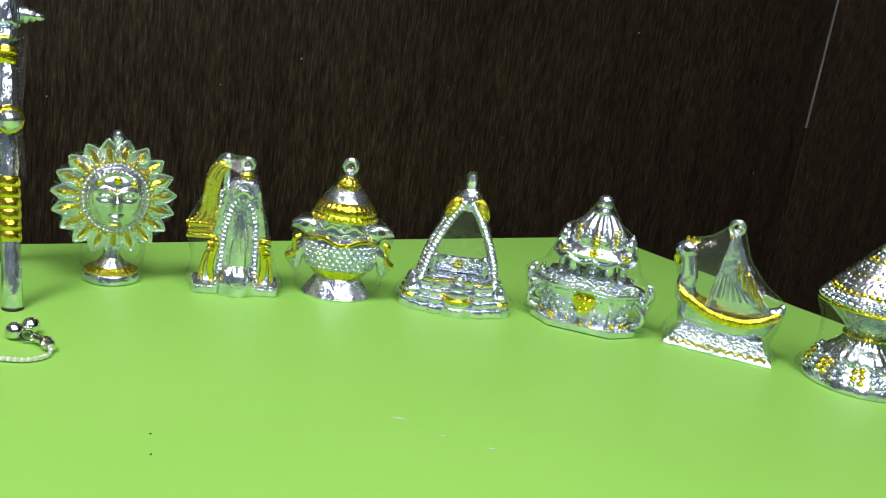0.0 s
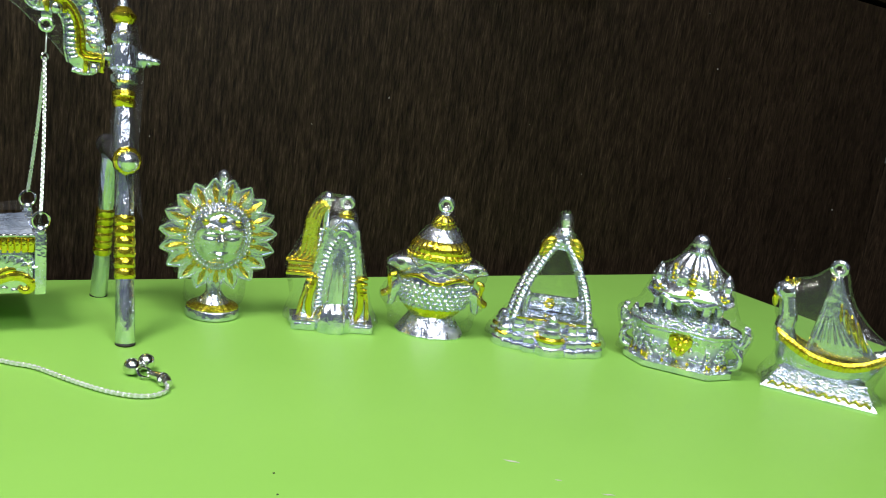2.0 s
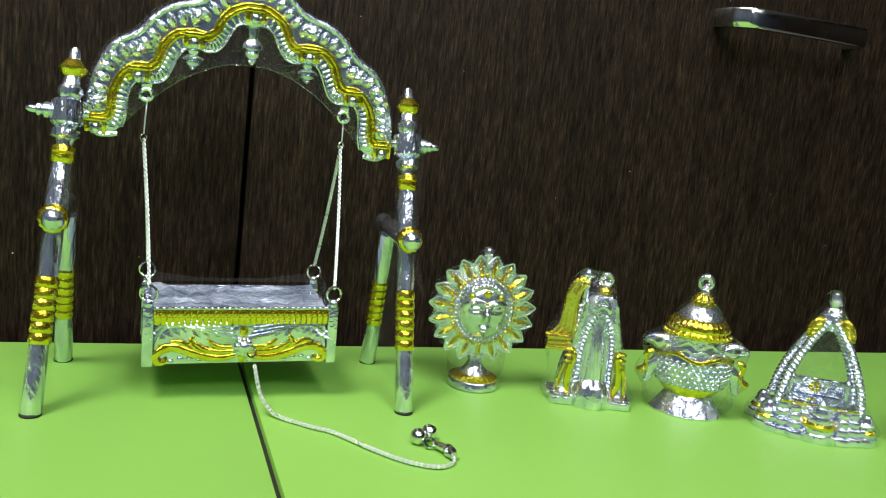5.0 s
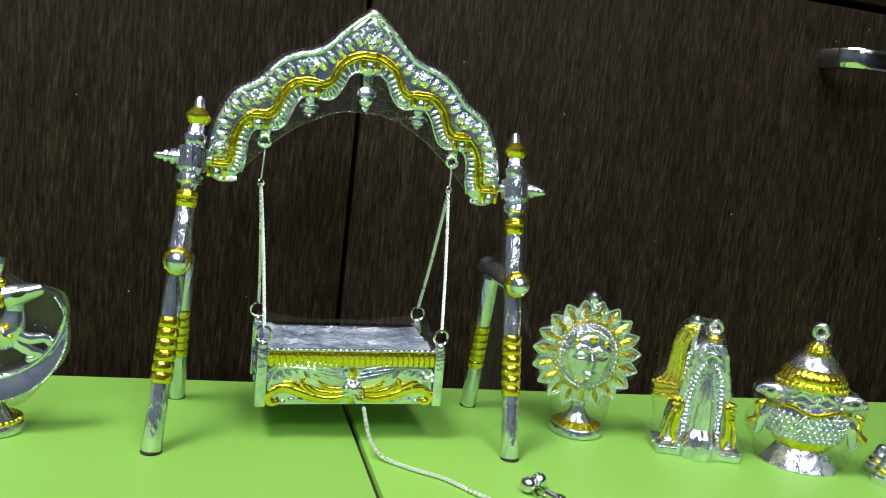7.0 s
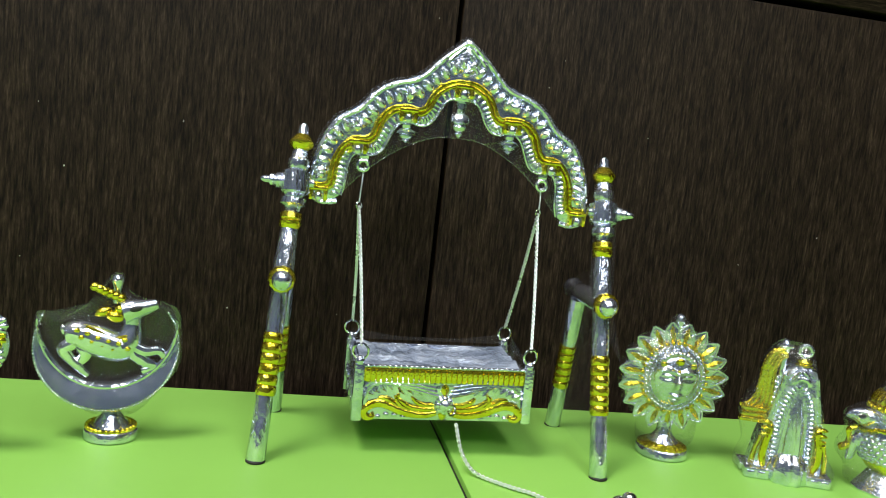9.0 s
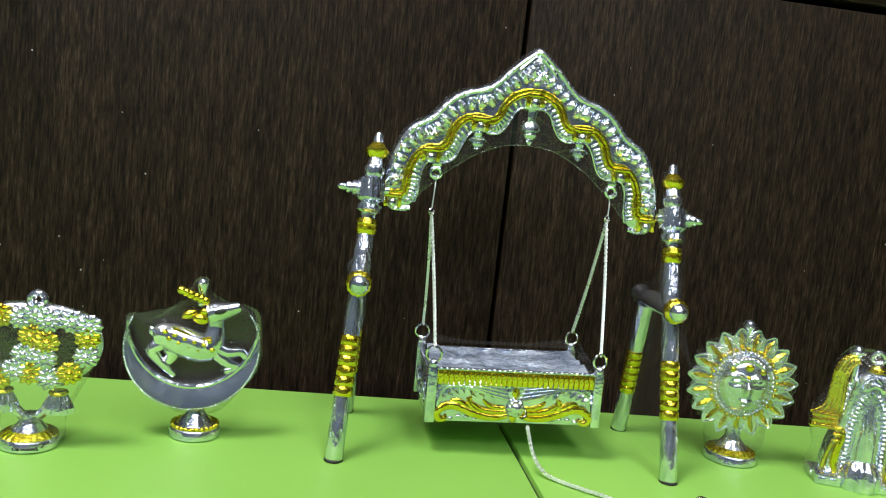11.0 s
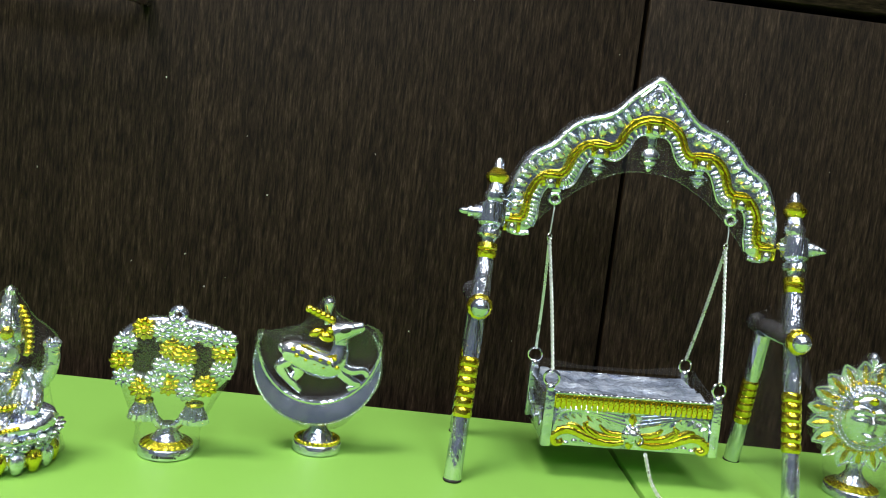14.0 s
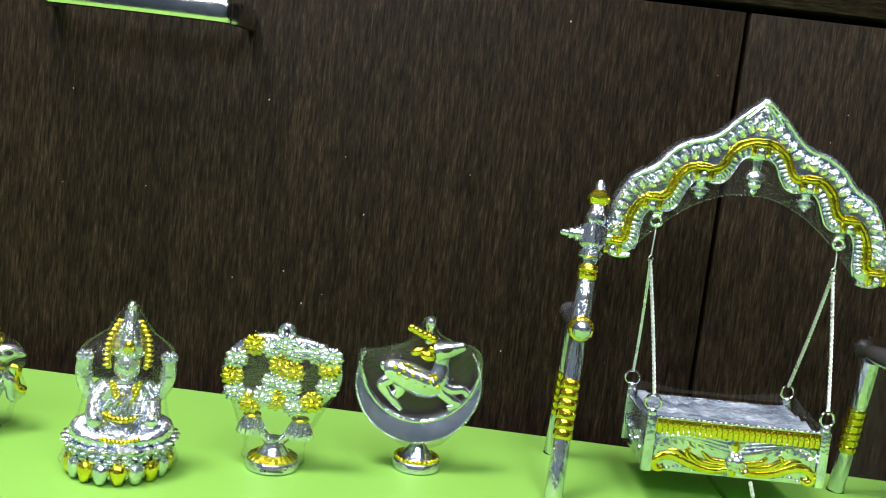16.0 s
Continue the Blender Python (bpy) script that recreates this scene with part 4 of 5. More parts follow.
def fish_pot(t):
    part("foot", lathe(B(), [(20.5, 0), (20.8, 1.0), (19.0, 3.6), (15.5, 8.5), (13, 12.2), (12.5, 13.4)], 48, sy=0.8, flutes=12, depth=0.02), EMBOSSED, t, "faceted silver foot")
    part("bowl", lathe(B(), [(11, 11.5), (14.5, 13.6), (19, 18.6), (21.4, 25), (21.5, 32), (19.5, 37), (17.6, 41), (17.4, 46.5), (15, 48)], 48, sy=0.8), SILVER, t)
    part("gold_keel", lathe(B(), [(12.2, 11.6), (14.2, 12.0), (17.4, 15.4), (18.2, 17.2), (16, 17.4), (11, 14)], 48, sy=0.8), GOLD, t)
    bm = B()
    for row, (z, r) in enumerate(((18.6, 19.0), (21.3, 20.4), (24.0, 21.5), (26.7, 22.0), (29.4, 22.0), (32.0, 21.6))):
        for k in range(34):
            a = 2 * math.pi * (k + 0.5 * (row % 2)) / 34
            if math.sin(a) < 0.25:
                ball(bm, (r * math.cos(a), r * 0.8 * math.sin(a), z), (1.6, 1.4, 1.4), seg=7, rings=5)
    part("scale_relief", bm, SILVER, t)
    bm = B()
    tube(bm, smooth([(22 * math.cos(a), 17.6 * math.sin(a) - 0.6, 35.5 + 1.6 * math.sin(5 * a)) for a in [math.pi + math.pi * k / 24 for k in range(25)]], 2), 1.1, 7)
    part("gold_garland", bm, GOLD, t)
    bm = B()
    tube(bm, [(18.4 * math.cos(a), 14.9 * math.sin(a), 42.5 + 1.4 * math.sin(9 * a)) for a in [2 * math.pi * k / 90 for k in range(90)]], 0.9, 6, True)
    tube(bm, [(18.8 * math.cos(a), 15.3 * math.sin(a), 38.6 + 0.8 * math.sin(12 * a)) for a in [2 * math.pi * k / 90 for k in range(90)]], 0.8, 6, True)
    part("wavy_band", bm, SILVER, t)
    part("gold_rim", lathe(B(), [(16.5, 45.5), (18.6, 46.5), (18.8, 49), (17.6, 50), (18.0, 51), (17.0, 54), (14.6, 56.6), (13.0, 57)], 120, sy=0.85, flutes=30, depth=0.018), GOLD, t, "fluted gold lid rim")
    bm = B()
    for k in range(30):
        a = 2 * math.pi * k / 30
        ball(bm, (18.7 * math.cos(a), 15.9 * math.sin(a), 47.6), 1.25, seg=8, rings=6)
    part("gold_rim_beading", bm, GOLD, t)
    part("lid", lathe(B(), [(13.4, 56), (12.4, 58), (10.6, 61), (8.2, 63.5), (6.0, 65)], 40, sy=0.85), SILVER, t)
    part("gold_knob", lathe(B(), [(6.2, 63.8), (7.2, 65), (7.0, 66.4), (6.0, 67), (6.2, 68), (5.0, 70), (3.0, 71.4)], 64, flutes=14, depth=0.05), GOLD, t)
    part("hanging_loop", loop(lathe(B(), [(3.4, 70.5), (2.8, 73)], 14, sy=0.7), 0, 77.5, 3.4, 1.7), SILVER, t)
    for s in (-1, 1):
        bm = tube(B(), smooth([(s * 14, -4, 39), (s * 19, -4.5, 40.5), (s * 24, -4.5, 41.5), (s * 27.5, -4.5, 41), (s * 30, -4.5, 39.6)], 5), [5, 5.2, 5.4, 5.5, 5.5, 5.4, 5.2, 5.0, 4.8, 4.5, 4.2, 3.9, 3.6, 3.3, 3.0, 2.7, 2.4, 2.0, 1.6, 1.2, 0.7], 14, flat=0.8)
        head = part("fish_head", bm, SILVER, t)
        bm = ring(B(), (s * 22.5, -8.3, 42), 1.7, 0.5, (90, 0, 0), 14, 6, sx=1.7)
        part("eye_rim", bm, SILVER, head)
        part("eye", ball(B(), (s * 22.5, -8.2, 42), (2.0, 0.6, 1.1), seg=10, rings=6), INK, head, "dark painted oval")
        bm = tube(B(), smooth([(s * 20, -5, 29), (s * 23.5, -5, 26), (s * 24.6, -5, 22), (s * 25.0, -5, 18.5), (s * 26.5, -5, 15.5)], 5), [4.2, 4.1, 4.0, 3.9, 3.8, 3.6, 3.5, 3.4, 3.2, 3.0, 2.9, 2.8, 2.7, 2.6, 2.5, 2.4, 2.2, 2.0, 1.7, 1.3, 0.8], 10, flat=0.7)
        part("fish_tail", bm, SILVER, t)
        bm = tube(B(), smooth([(s * 24, -6, 35), (s * 27.5, -6.4, 33), (s * 27.2, -6.4, 28.5), (s * 28, -6.4, 24), (s * 31.5, -6, 21.5)], 5), [1.2, 1.4, 1.6, 1.7, 1.8, 1.8, 1.7, 1.6, 1.4, 1.3, 1.3, 1.3, 1.4, 1.6, 1.8, 2.0, 2.2, 2.3, 2.3, 2.1, 1.5], 8)
        part("gold_fin", bm, GOLD, t)
    wrap([(-21, 1.5), (21, 1.5), (27, 13), (32, 20), (29, 30), (31, 38), (26, 45), (19.5, 49), (13, 60), (7, 68), (4.5, 79), (0, 83), (-4.5, 79), (-7, 68), (-13, 60), (-19.5, 49), (-26, 45), (-31, 40), (-29, 30), (-33, 21), (-27, 12)], 18, t)
    return t


def shrine_ornament():
    t = thing("shrine_ornament", 0.2858, 0.3650, -31, "silver open shrine with rope-twist arches on stepped base", "ornament", ROW, wide=0.96, tall=0.987)
    bm = B()
    for k in range(4):
        w = 29 - 2.6 * k
        box(bm, (-w, -17 + 2.2 * k, 4.4 * k), (w, 17 - 2.2 * k, 4.4 * k + 4.8), 1.0)
    part("stepped_base", bm, SILVER, t)
    for s in (-1, 1):
        for x in (13, 19.5):
            bm = B()
            for k in range(4):
                box(bm, (s * x - 3.6 + 0.3 * k, -22 + 2.4 * k + (x - 13) * 0.5, 4.2 * k), (s * x + 3.6 - 0.3 * k, -10, 4.2 * k + 4.6), 1.0)
            part("step_block", bm, SILVER, t)
    part("front_drum", lathe(B(), [(10.4, 0), (11, 1.6), (10.4, 4.6), (8.6, 5.2), (9.0, 7.2), (8.2, 9.6), (6.8, 10.2), (7.1, 12.2), (6.2, 14.4), (4.9, 15), (5.1, 16.8), (4.0, 18.8), (2.6, 19.4), (2.7, 21.2), (0.4, 23)], 32, c=(0, -17, 0), sy=0.8), SILVER, t)
    part("gold_drum_ring", lathe(B(), [(8.4, 7.6), (9.2, 8.2), (9.2, 9.6), (8.0, 10.6), (7.2, 10.8)], 32, c=(0, -17, 0), sy=0.8), GOLD, t)
    for s in (-1, 1):
        for y in (-8, 9):
            b = part("corner_bell", lathe(B(), [(7.4, 0), (7.8, 1), (7.4, 4.4), (6.3, 5.2), (6.1, 8), (5.0, 8.8), (4.8, 11), (3.8, 12), (3.4, 14.6), (2.2, 16.4), (0.3, 17)], 24, c=(s * 27, y, 0)), SILVER, t)
            part("gold_bell_ring", lathe(B(), [(6.0, 6.6), (6.5, 7.4), (5.9, 8.6), (5.2, 9.0)], 24, c=(s * 27, y, 0)), GOLD, b)
    part("gold_edge", box(B(), (-21.5, -11.5, 17.2), (21.5, -10.2, 18.6), 0.4), GOLD, t)
    part("platform", box(B(), (-21, -11, 16.5), (21, 11, 19), 0.5), SMOOTH, t)
    part("back_rail", box(B(), (-17, 8, 19), (17, 10, 29), 0.6), SMOOTH, t, "patterned silver back rail")
    bm = B()
    for k in range(6):
        a = k * math.pi / 3
        ball(bm, (2.2 * math.cos(a), 7.6, 24 + 2.2 * math.sin(a)), (1.6, 0.9, 1.6), seg=8, rings=6)
    part("gold_flower", bm, GOLD, t)
    bm = B()
    rng = random.Random(3)
    for _ in range(60):
        ball(bm, (rng.uniform(-16, 16), 7.8, rng.uniform(20, 28.4)), (1.4, 0.9, 1.0), seg=6, rings=5)
    part("rail_relief", bm, SILVER, t)
    for s in (-1, 1):
        part("small_post", lathe(B(), [(2.0, 18), (2.0, 27), (2.6, 28.5), (2.6, 31), (1.2, 33), (0.3, 33.4)], 14, c=(s * 15.5, -2, 0)), SILVER, t)
    for y in (-9, 9):
        for s in (-1, 1):
            line = smooth([(s * 23, y, 18), (s * 20.2, y * 0.95, 31), (s * 15.6, y * 0.8, 43), (s * 9.6, y * 0.6, 54.5), (s * 2.4, y * 0.4, 65)], 8)
            bm = B()
            for q, d in even(line, 2.6):
                tilt = math.degrees(math.atan2(d.z, d.x))
                ball(bm, q, (1.9, 2.7, 2.9), (0, -tilt + 28 * s, 0), 10, 7)
            part("rope_arch", bm, SILVER, t, "rope-twist silver arch")
    for s in (-1, 1):
        bm = B()
        ball(bm, (s * 9.0, -4.8, 61.5), (4.2, 2.6, 7.4), (0, -s * 24, 0), 14, 10)
        for k in range(4):
            ball(bm, (s * (7.4 + 1.1 * k), -6.8, 66 - 2.8 * k), (3.0, 1.2, 1.1), (0, s * 30, 0), 9, 6)
        part("gold_finial_leaf", bm, GOLD, t)
    bm = lathe(B(), [(5.5, 60), (7.4, 62.5), (7.4, 66), (5.6, 70), (3.4, 73)], 28, sy=0.8)
    for _ in range(46):
        z = rng.uniform(62, 72)
        a = rng.uniform(0, 2 * math.pi)
        r = 7.6 - (z - 62) * 0.36
        ball(bm, (r * math.cos(a), r * 0.8 * math.sin(a), z), rng.uniform(0.9, 1.5), seg=7, rings=5)
    part("peak", bm, SILVER, t)
    part("tip", lathe(B(), [(2.4, 71), (2.6, 74), (3.2, 76), (3.2, 80), (2.4, 81.6), (0.4, 82)], 14), SILVER, t)
    sheet([(-20, 10.5, 20), (20, 10.5, 20), (15.5, 9, 42), (5, 6, 61), (-5, 6, 61), (-15.5, 9, 42)], t)
    wrap([(-34, 1.5), (34, 1.5), (32, 14), (25, 24), (21, 36), (16, 50), (12, 63), (5.5, 74), (3, 82.5), (-3, 82.5), (-5.5, 74), (-12, 63), (-16, 50), (-21, 36), (-25, 24), (-32, 14)], 21, t)


def eight(w, f, d):
    return [(-f, -d), (f, -d), (w, -d * 0.35), (w, d * 0.35), (f, d), (-f, d), (-w, d * 0.35), (-w, -d * 0.35)]


def tier(bm, levels, per=1, mat=0):
    """A stack of eight-sided outlines: (half width, front half, half depth, height)."""
    rings = []
    for w, f, d, z in levels:
        p = eight(w, f, d)
        ring_ = []
        for k in range(8):
            a, b = Vector(p[k]), Vector(p[(k + 1) % 8])
            for j in range(per):
                q = a.lerp(b, j / per)
                ring_.append(bm.verts.new((q.x, q.y, z)))
        rings.append(ring_)
    skin(bm, rings, mat=mat)
    return bm


def pavilion_ornament():
    t = thing("pavilion_ornament", 0.3520, 0.3205, -51, "silver domed pavilion with gold heart on eight-sided base", "ornament", ROW, wide=0.92, tall=0.967)
    part("base", tier(B(), [(33, 19, 21, 0), (34, 20, 22, 0.8), (34, 20, 22, 4.2), (32, 18.5, 20.5, 5.4), (27, 16, 17, 7)]), SILVER, t)
    part("lower_body", tier(B(), [(25, 15, 15, 6), (26.5, 15.5, 16, 12), (29, 16.5, 17.5, 18), (33, 18, 20, 24)], 2), FOIL, t)
    rng = random.Random(5)

    def studs(z0, z1, w, f, d, n, r, mat, name):
        bm = B()
        p = eight(w, f, d)
        for k in range(n):
            a, b = rng.choice([(p[0], p[1]), (p[1], p[2]), (p[7], p[0]), (p[6], p[7])])
            u = rng.random()
            ball(bm, (a[0] + (b[0] - a[0]) * u, a[1] + (b[1] - a[1]) * u, rng.uniform(z0, z1)), (r, r, r * 0.9), seg=7, rings=5)
        part(name, bm, mat, t)
    studs(7, 13, 28, 16.2, 17.4, 60, 1.5, SILVER, "lower_relief")
    studs(13, 24, 29.5, 16.8, 18, 60, 1.6, SILVER, "body_relief")
    studs(46.5, 50.5, 24.6, 14.8, 16, 36, 1.2, SILVER, "roof_relief")
    studs(5.5, 8, 30, 18, 19.5, 26, 1.1, GOLD, "gold_studs")
    bm = B()
    heart = [(0, 10), (4.5, 14), (7.4, 18.5), (7.2, 22.4), (4.4, 24.2), (1.6, 23.4), (0, 21.8), (-1.6, 23.4), (-4.4, 24.2), (-7.2, 22.4), (-7.4, 18.5), (-4.5, 14)]
    slab(bm, heart, -20.5, -16, 1.2)
    for x, z in ((0, 17.5), (-3.4, 20), (3.4, 20), (-2, 14.5), (2, 14.5), (0, 21)):
        ball(bm, (x, -20.6, z), (1.7, 1.2, 1.7), seg=8, rings=6)
    part("gold_heart", bm, GOLD, t, "raised gold heart boss")
    part("ledge", tier(B(), [(31, 18, 19, 23), (35, 20, 22, 25.5), (35.5, 20.5, 22.5, 27), (33, 19.5, 21, 28.5), (28, 17, 17, 30)]), SILVER, t)
    studs(27.5, 32, 32, 18.6, 20.5, 130, 1.5, SILVER, "ledge_relief")
    part("floor_rail", tier(B(), [(28, 17, 17, 28), (27, 16.5, 16.5, 33), (25, 15, 15, 33.4)]), SILVER, t)
    for s in (-1, 1):
        for y in (-7, 7):
            part("scroll_tip", tube(B(), smooth([(s * 31, y, 24), (s * 35.5, y, 22), (s * 38.5, y, 25), (s * 39, y, 29.5), (s * 36.5, y, 30.5)], 5), [2.6 - 0.07 * k for k in range(21)], 9), SILVER, t)
            part("hull_scroll", tube(B(), smooth([(s * 32, y, 20), (s * 37, y, 15), (s * 36, y, 9), (s * 31, y, 7)], 5), 1.8, 9), SILVER, t)
    part("inner_pedestal", lathe(B(), [(7, 32), (6, 36), (4, 38), (5, 40), (2, 41)], 20), SILVER, t)
    for x, y in ((-19, -6), (19, -6), (-11.5, -12.2), (11.5, -12.2), (-19, 6), (19, 6), (-11.5, 12.2), (11.5, 12.2)):
        part("column", lathe(B(), [(3.4, 31), (3.4, 32.5), (2.8, 33.5), (2.8, 42.5), (3.4, 44), (3.4, 46)], 12, c=(x, y, 0)), SILVER, t)
    part("eave", tier(B(), [(22.5, 14, 14, 43.5), (26, 15.6, 16.8, 45), (26.4, 16, 17.2, 47), (22.6, 14.2, 14.4, 51), (16.6, 11, 11, 53)], 3), SILVER, t)
    bm = B()
    p = [(-26, -6.2, 45.5), (-16, -16.8, 45.5), (0, -16.8, 44), (16, -16.8, 45.5), (26, -6.2, 45.5)]
    line = []
    for a, b in zip(p, p[1:]):
        line += [tuple(Vector(a).lerp(Vector(b), k / 8) + Vector((0, 0, -2.2 * math.sin(math.pi * k / 8)))) for k in range(8)]
    tube(bm, line + [p[-1]], 1.5, 8)
    part("wavy_eave_edge", bm, SILVER, t)
    for x, y, z in ((0, -16.4, 48.6), (-20, -12.6, 48.6), (20, -12.6, 48.6)):
        bm = B()
        for k in range(5):
            a = k * 1.257
            ball(bm, (x + 2.2 * math.cos(a), y, z + 1.5 * math.sin(a)), (1.5, 1.3, 1.2), seg=8, rings=6)
        part("gold_patch", bm, GOLD, t)
    for s in (-1, 1):
        for y in (-10.5, 10.5):
            part("corner_finial", lathe(B(), [(3.4, 48.5), (3.2, 51), (2.0, 52.5), (2.5, 54.5), (2.6, 56.5), (1.6, 58.5), (0.4, 59.5)], 14, c=(s * 21, y, 0)), SILVER, t)
    part("dome", lathe(B(), [(16.8, 51), (17.2, 54), (15.6, 60), (12.2, 65.5), (8.8, 69.5), (6.2, 71.5), (4.5, 72)], 96, sy=0.85, flutes=12, depth=0.08), SILVER, t, "ribbed silver dome")
    bm = B()
    for _ in range(26):
        a, z = rng.uniform(math.pi, 2 * math.pi), rng.uniform(52, 62)
        r = 16.6 - max(0, z - 55) ** 1.5 * 0.16
        ball(bm, (r * math.cos(a), r * 0.8 * math.sin(a), z), (1.2, 1.1, 1.8), seg=7, rings=5)
    part("dome_relief", bm, SILVER, t)
    bm = B()
    for k in range(6):
        z = 54 + 2.6 * k
        ball(bm, (0, -14.6 + (z - 54) ** 1.6 * 0.115, z), (2.6 - 0.12 * k, 1.5, 1.7), seg=9, rings=6)
    part("gold_dome_strip", bm, GOLD, t)
    for s in (-1, 1):
        bm = B()
        for k in range(4):
            ball(bm, (s * 12.4, -8.6 + k * 0.6, 55 + 2.6 * k), (1.6, 1.4, 1.4), seg=8, rings=6)
        part("gold_dome_strip", bm, GOLD, t)
    part("tip", lathe(B(), [(6.5, 70.5), (6.8, 72), (4.0, 73), (3.4, 74.5)], 24), SILVER, t)
    part("ball_finial", ball(B(), (0, 0, 77.6), (5.3, 5.1, 5.3), seg=20, rings=14), SILVER, t)
    wrap([(-34.5, 1), (34.5, 1), (38.5, 12), (42.5, 28), (33, 36), (27.5, 48), (23, 60), (13, 67), (6, 77), (0, 83), (-6, 77), (-13, 67), (-23, 60), (-27.5, 48), (-33, 36), (-43.5, 29), (-38.5, 12)], 25, t)


def boat_ornament():
    t = thing("swan_boat_ornament", 0.4081, 0.2640, -54, "silver swan-prowed sailing boat with gold gunwale on plinth", "ornament", ROW, wide=0.97, tall=0.953)
    bm = B()
    rings = []
    for a, d, z in ((31.5, 14, 0), (31.8, 14.3, 1.6), (29.5, 12, 4), (26, 9, 9), (24, 7.5, 13)):
        rings.append([bm.verts.new(q) for q in ((-a, -d, z), (a, -d, z), (a, d, z), (-a, d, z))])
    skin(bm, rings)
    part("plinth", bm, SILVER, t)
    rng = random.Random(11)
    bm = B()
    for _ in range(190):
        z = rng.uniform(4.0, 13)
        w = 29 - (z - 4) * 0.6
        ball(bm, (rng.uniform(-w, w), -12.2 + (z - 4) * 0.5, z), (rng.uniform(1.0, 1.7), 1.2, rng.uniform(0.8, 1.3)), seg=7, rings=5)
    part("wave_relief", bm, SILVER, t)
    bm = B()
    tube(bm, [(-28 + 2.8 * k, -13.4 + (0.9 if k % 2 else 0), 3.0 + (2.4 if k % 2 else 0)) for k in range(21)], 0.7, 6)
    part("gold_zigzag", bm, GOLD, t)
    # hull from cross-sections
    rings = []
    stations = [(-27.5, 2.5, 31.5, 20), (-25.5, 5.5, 31.5, 12), (-21, 8.5, 29.5, 9.5), (-14, 10.5, 26.2, 9), (-6, 11.3, 23.6, 9), (2, 11.3, 22.5, 9), (10, 10.6, 22.6, 9.5), (18, 8.6, 24.4, 11), (25, 5.4, 27.4, 15.5), (30.5, 1.8, 30.5, 25.5)]
    bm = B()
    for x, w, top, low in stations:
        ring_ = []
        for k in range(17):
            a = math.pi * k / 16
            ring_.append(bm.verts.new((x, -w * math.cos(a) * (1 if 0 < k < 16 else 1), top - (top - low) * math.sin(a) ** 0.75)))
        rings.append(ring_)
    skin(bm, rings)
    part("hull", bm, SMOOTH, t)
    for s in (-1, 1):
        bm = tube(B(), smooth([(x, s * (w + 0.7), top + 0.2) for x, w, top, low in stations], 5), 2.9, 9, flat=0.5)
        g = part("gold_gunwale", bm, GOLD, t, "gold ribbed gunwale")
        if s < 0:
            bm = B()
            for q, d in even(smooth([(x, s * (w + 1.5), top + 0.2) for x, w, top, low in stations], 5), 2.8):
                ball(bm, q, (0.6, 1.0, 2.9), (0, 18, 0), 6, 5)
            part("gunwale_rib", bm, GOLD, g)
    bm = B()
    for row in range(3):
        for k in range(13 - row * 2):
            x = -22 + 2.5 * k + row * 1.6
            w = 9.6 - 0.012 * (x + 4) ** 2 - row * 1.0
            ring(bm, (x, -w - 0.9, 19.5 - row * 3.0), 1.5, 0.5, (90, 0, 0), 9, 4)
    part("feather_scales", bm, SILVER, t)
    part("deck", slab(B(), [(x, top - 1.2) for x, w, top, low in stations[1:-1]] + [(x, top - 3) for x, w, top, low in reversed(stations[1:-1])], -4, 8, 0.2), FOIL, t)
    neck = smooth([(-24, 0, 29), (-25.5, 0, 36), (-25, 0, 43), (-26.2, 0, 50), (-28, 0, 56), (-29.5, 0, 58.6)], 6)
    part("swan_neck", tube(B(), neck, [6.6 - 0.09 * k for k in range(len(neck))], 14), SMOOTH, t)
    head = part("swan_head", ball(B(), (-29.4, 0, 58.6), (6.6, 5.6, 6.0), (0, 20, 0), 18, 12), SMOOTH, t)
    part("eye", ball(B(), (-29.0, -5.5, 59.6), (2.4, 0.8, 1.5), seg=10, rings=6), INK, head, "dark painted oval")
    part("gold_beak", tube(B(), smooth([(-32.5, 0, 57.5), (-33.8, -0.4, 53.5), (-33.4, -0.4, 48)], 5), [2.6, 2.6, 2.5, 2.4, 2.3, 2.2, 2.0, 1.8, 1.5, 1.1, 0.5], 10), GOLD, head)
    bm = B()
    for k in range(5):
        ball(bm, (-30.2 + 1.7 * k, 0, 64.2 + (1.6 if k % 2 == 0 else 0)), (1.2, 1.6, 2.0), seg=8, rings=6)
    part("gold_crown", bm, GOLD, head)
    part("breast_gold", tube(B(), smooth([(-29, -3.4, 36), (-26.5, -5.2, 33.5), (-22, -8.0, 31)], 5), 1.9, 8), GOLD, t)
    # sail
    rings = []
    bm = B()
    for i in range(13):
        z = 26 + 50 * i / 12
        u = i / 12
        x0 = -11 + 7 * u
        x1 = 29 * (1 - u) ** 1.3 + (-1.5) * u
        half = 3.6 - 1.8 * u
        row = []
        for k in range(14):
            a = 2 * math.pi * k / 14
            row.append(bm.verts.new(((x0 + x1) / 2 + (x1 - x0) / 2 * math.cos(a), 1 + half * math.sin(a), z)))
        rings.append(row)
    skin(bm, rings)
    part("sail", bm, SMOOTH, t)
    for k in range(4):
        x = 2.5 + 4.4 * k
        bm = tube(B(), smooth([(x - 1 - 1.2 * k, -2.2, 58 - 2.5 * k), (x, -3.0, 50 - 3 * k), (x + 2.2 + 0.9 * k, -2.6, 42 - 3.3 * k)], 5), [0.3, 0.6, 0.9, 1.0, 1.1, 1.1, 1.0, 0.9, 0.8, 0.5, 0.2], 7)
        part("gold_pleat", bm, GOLD, t)
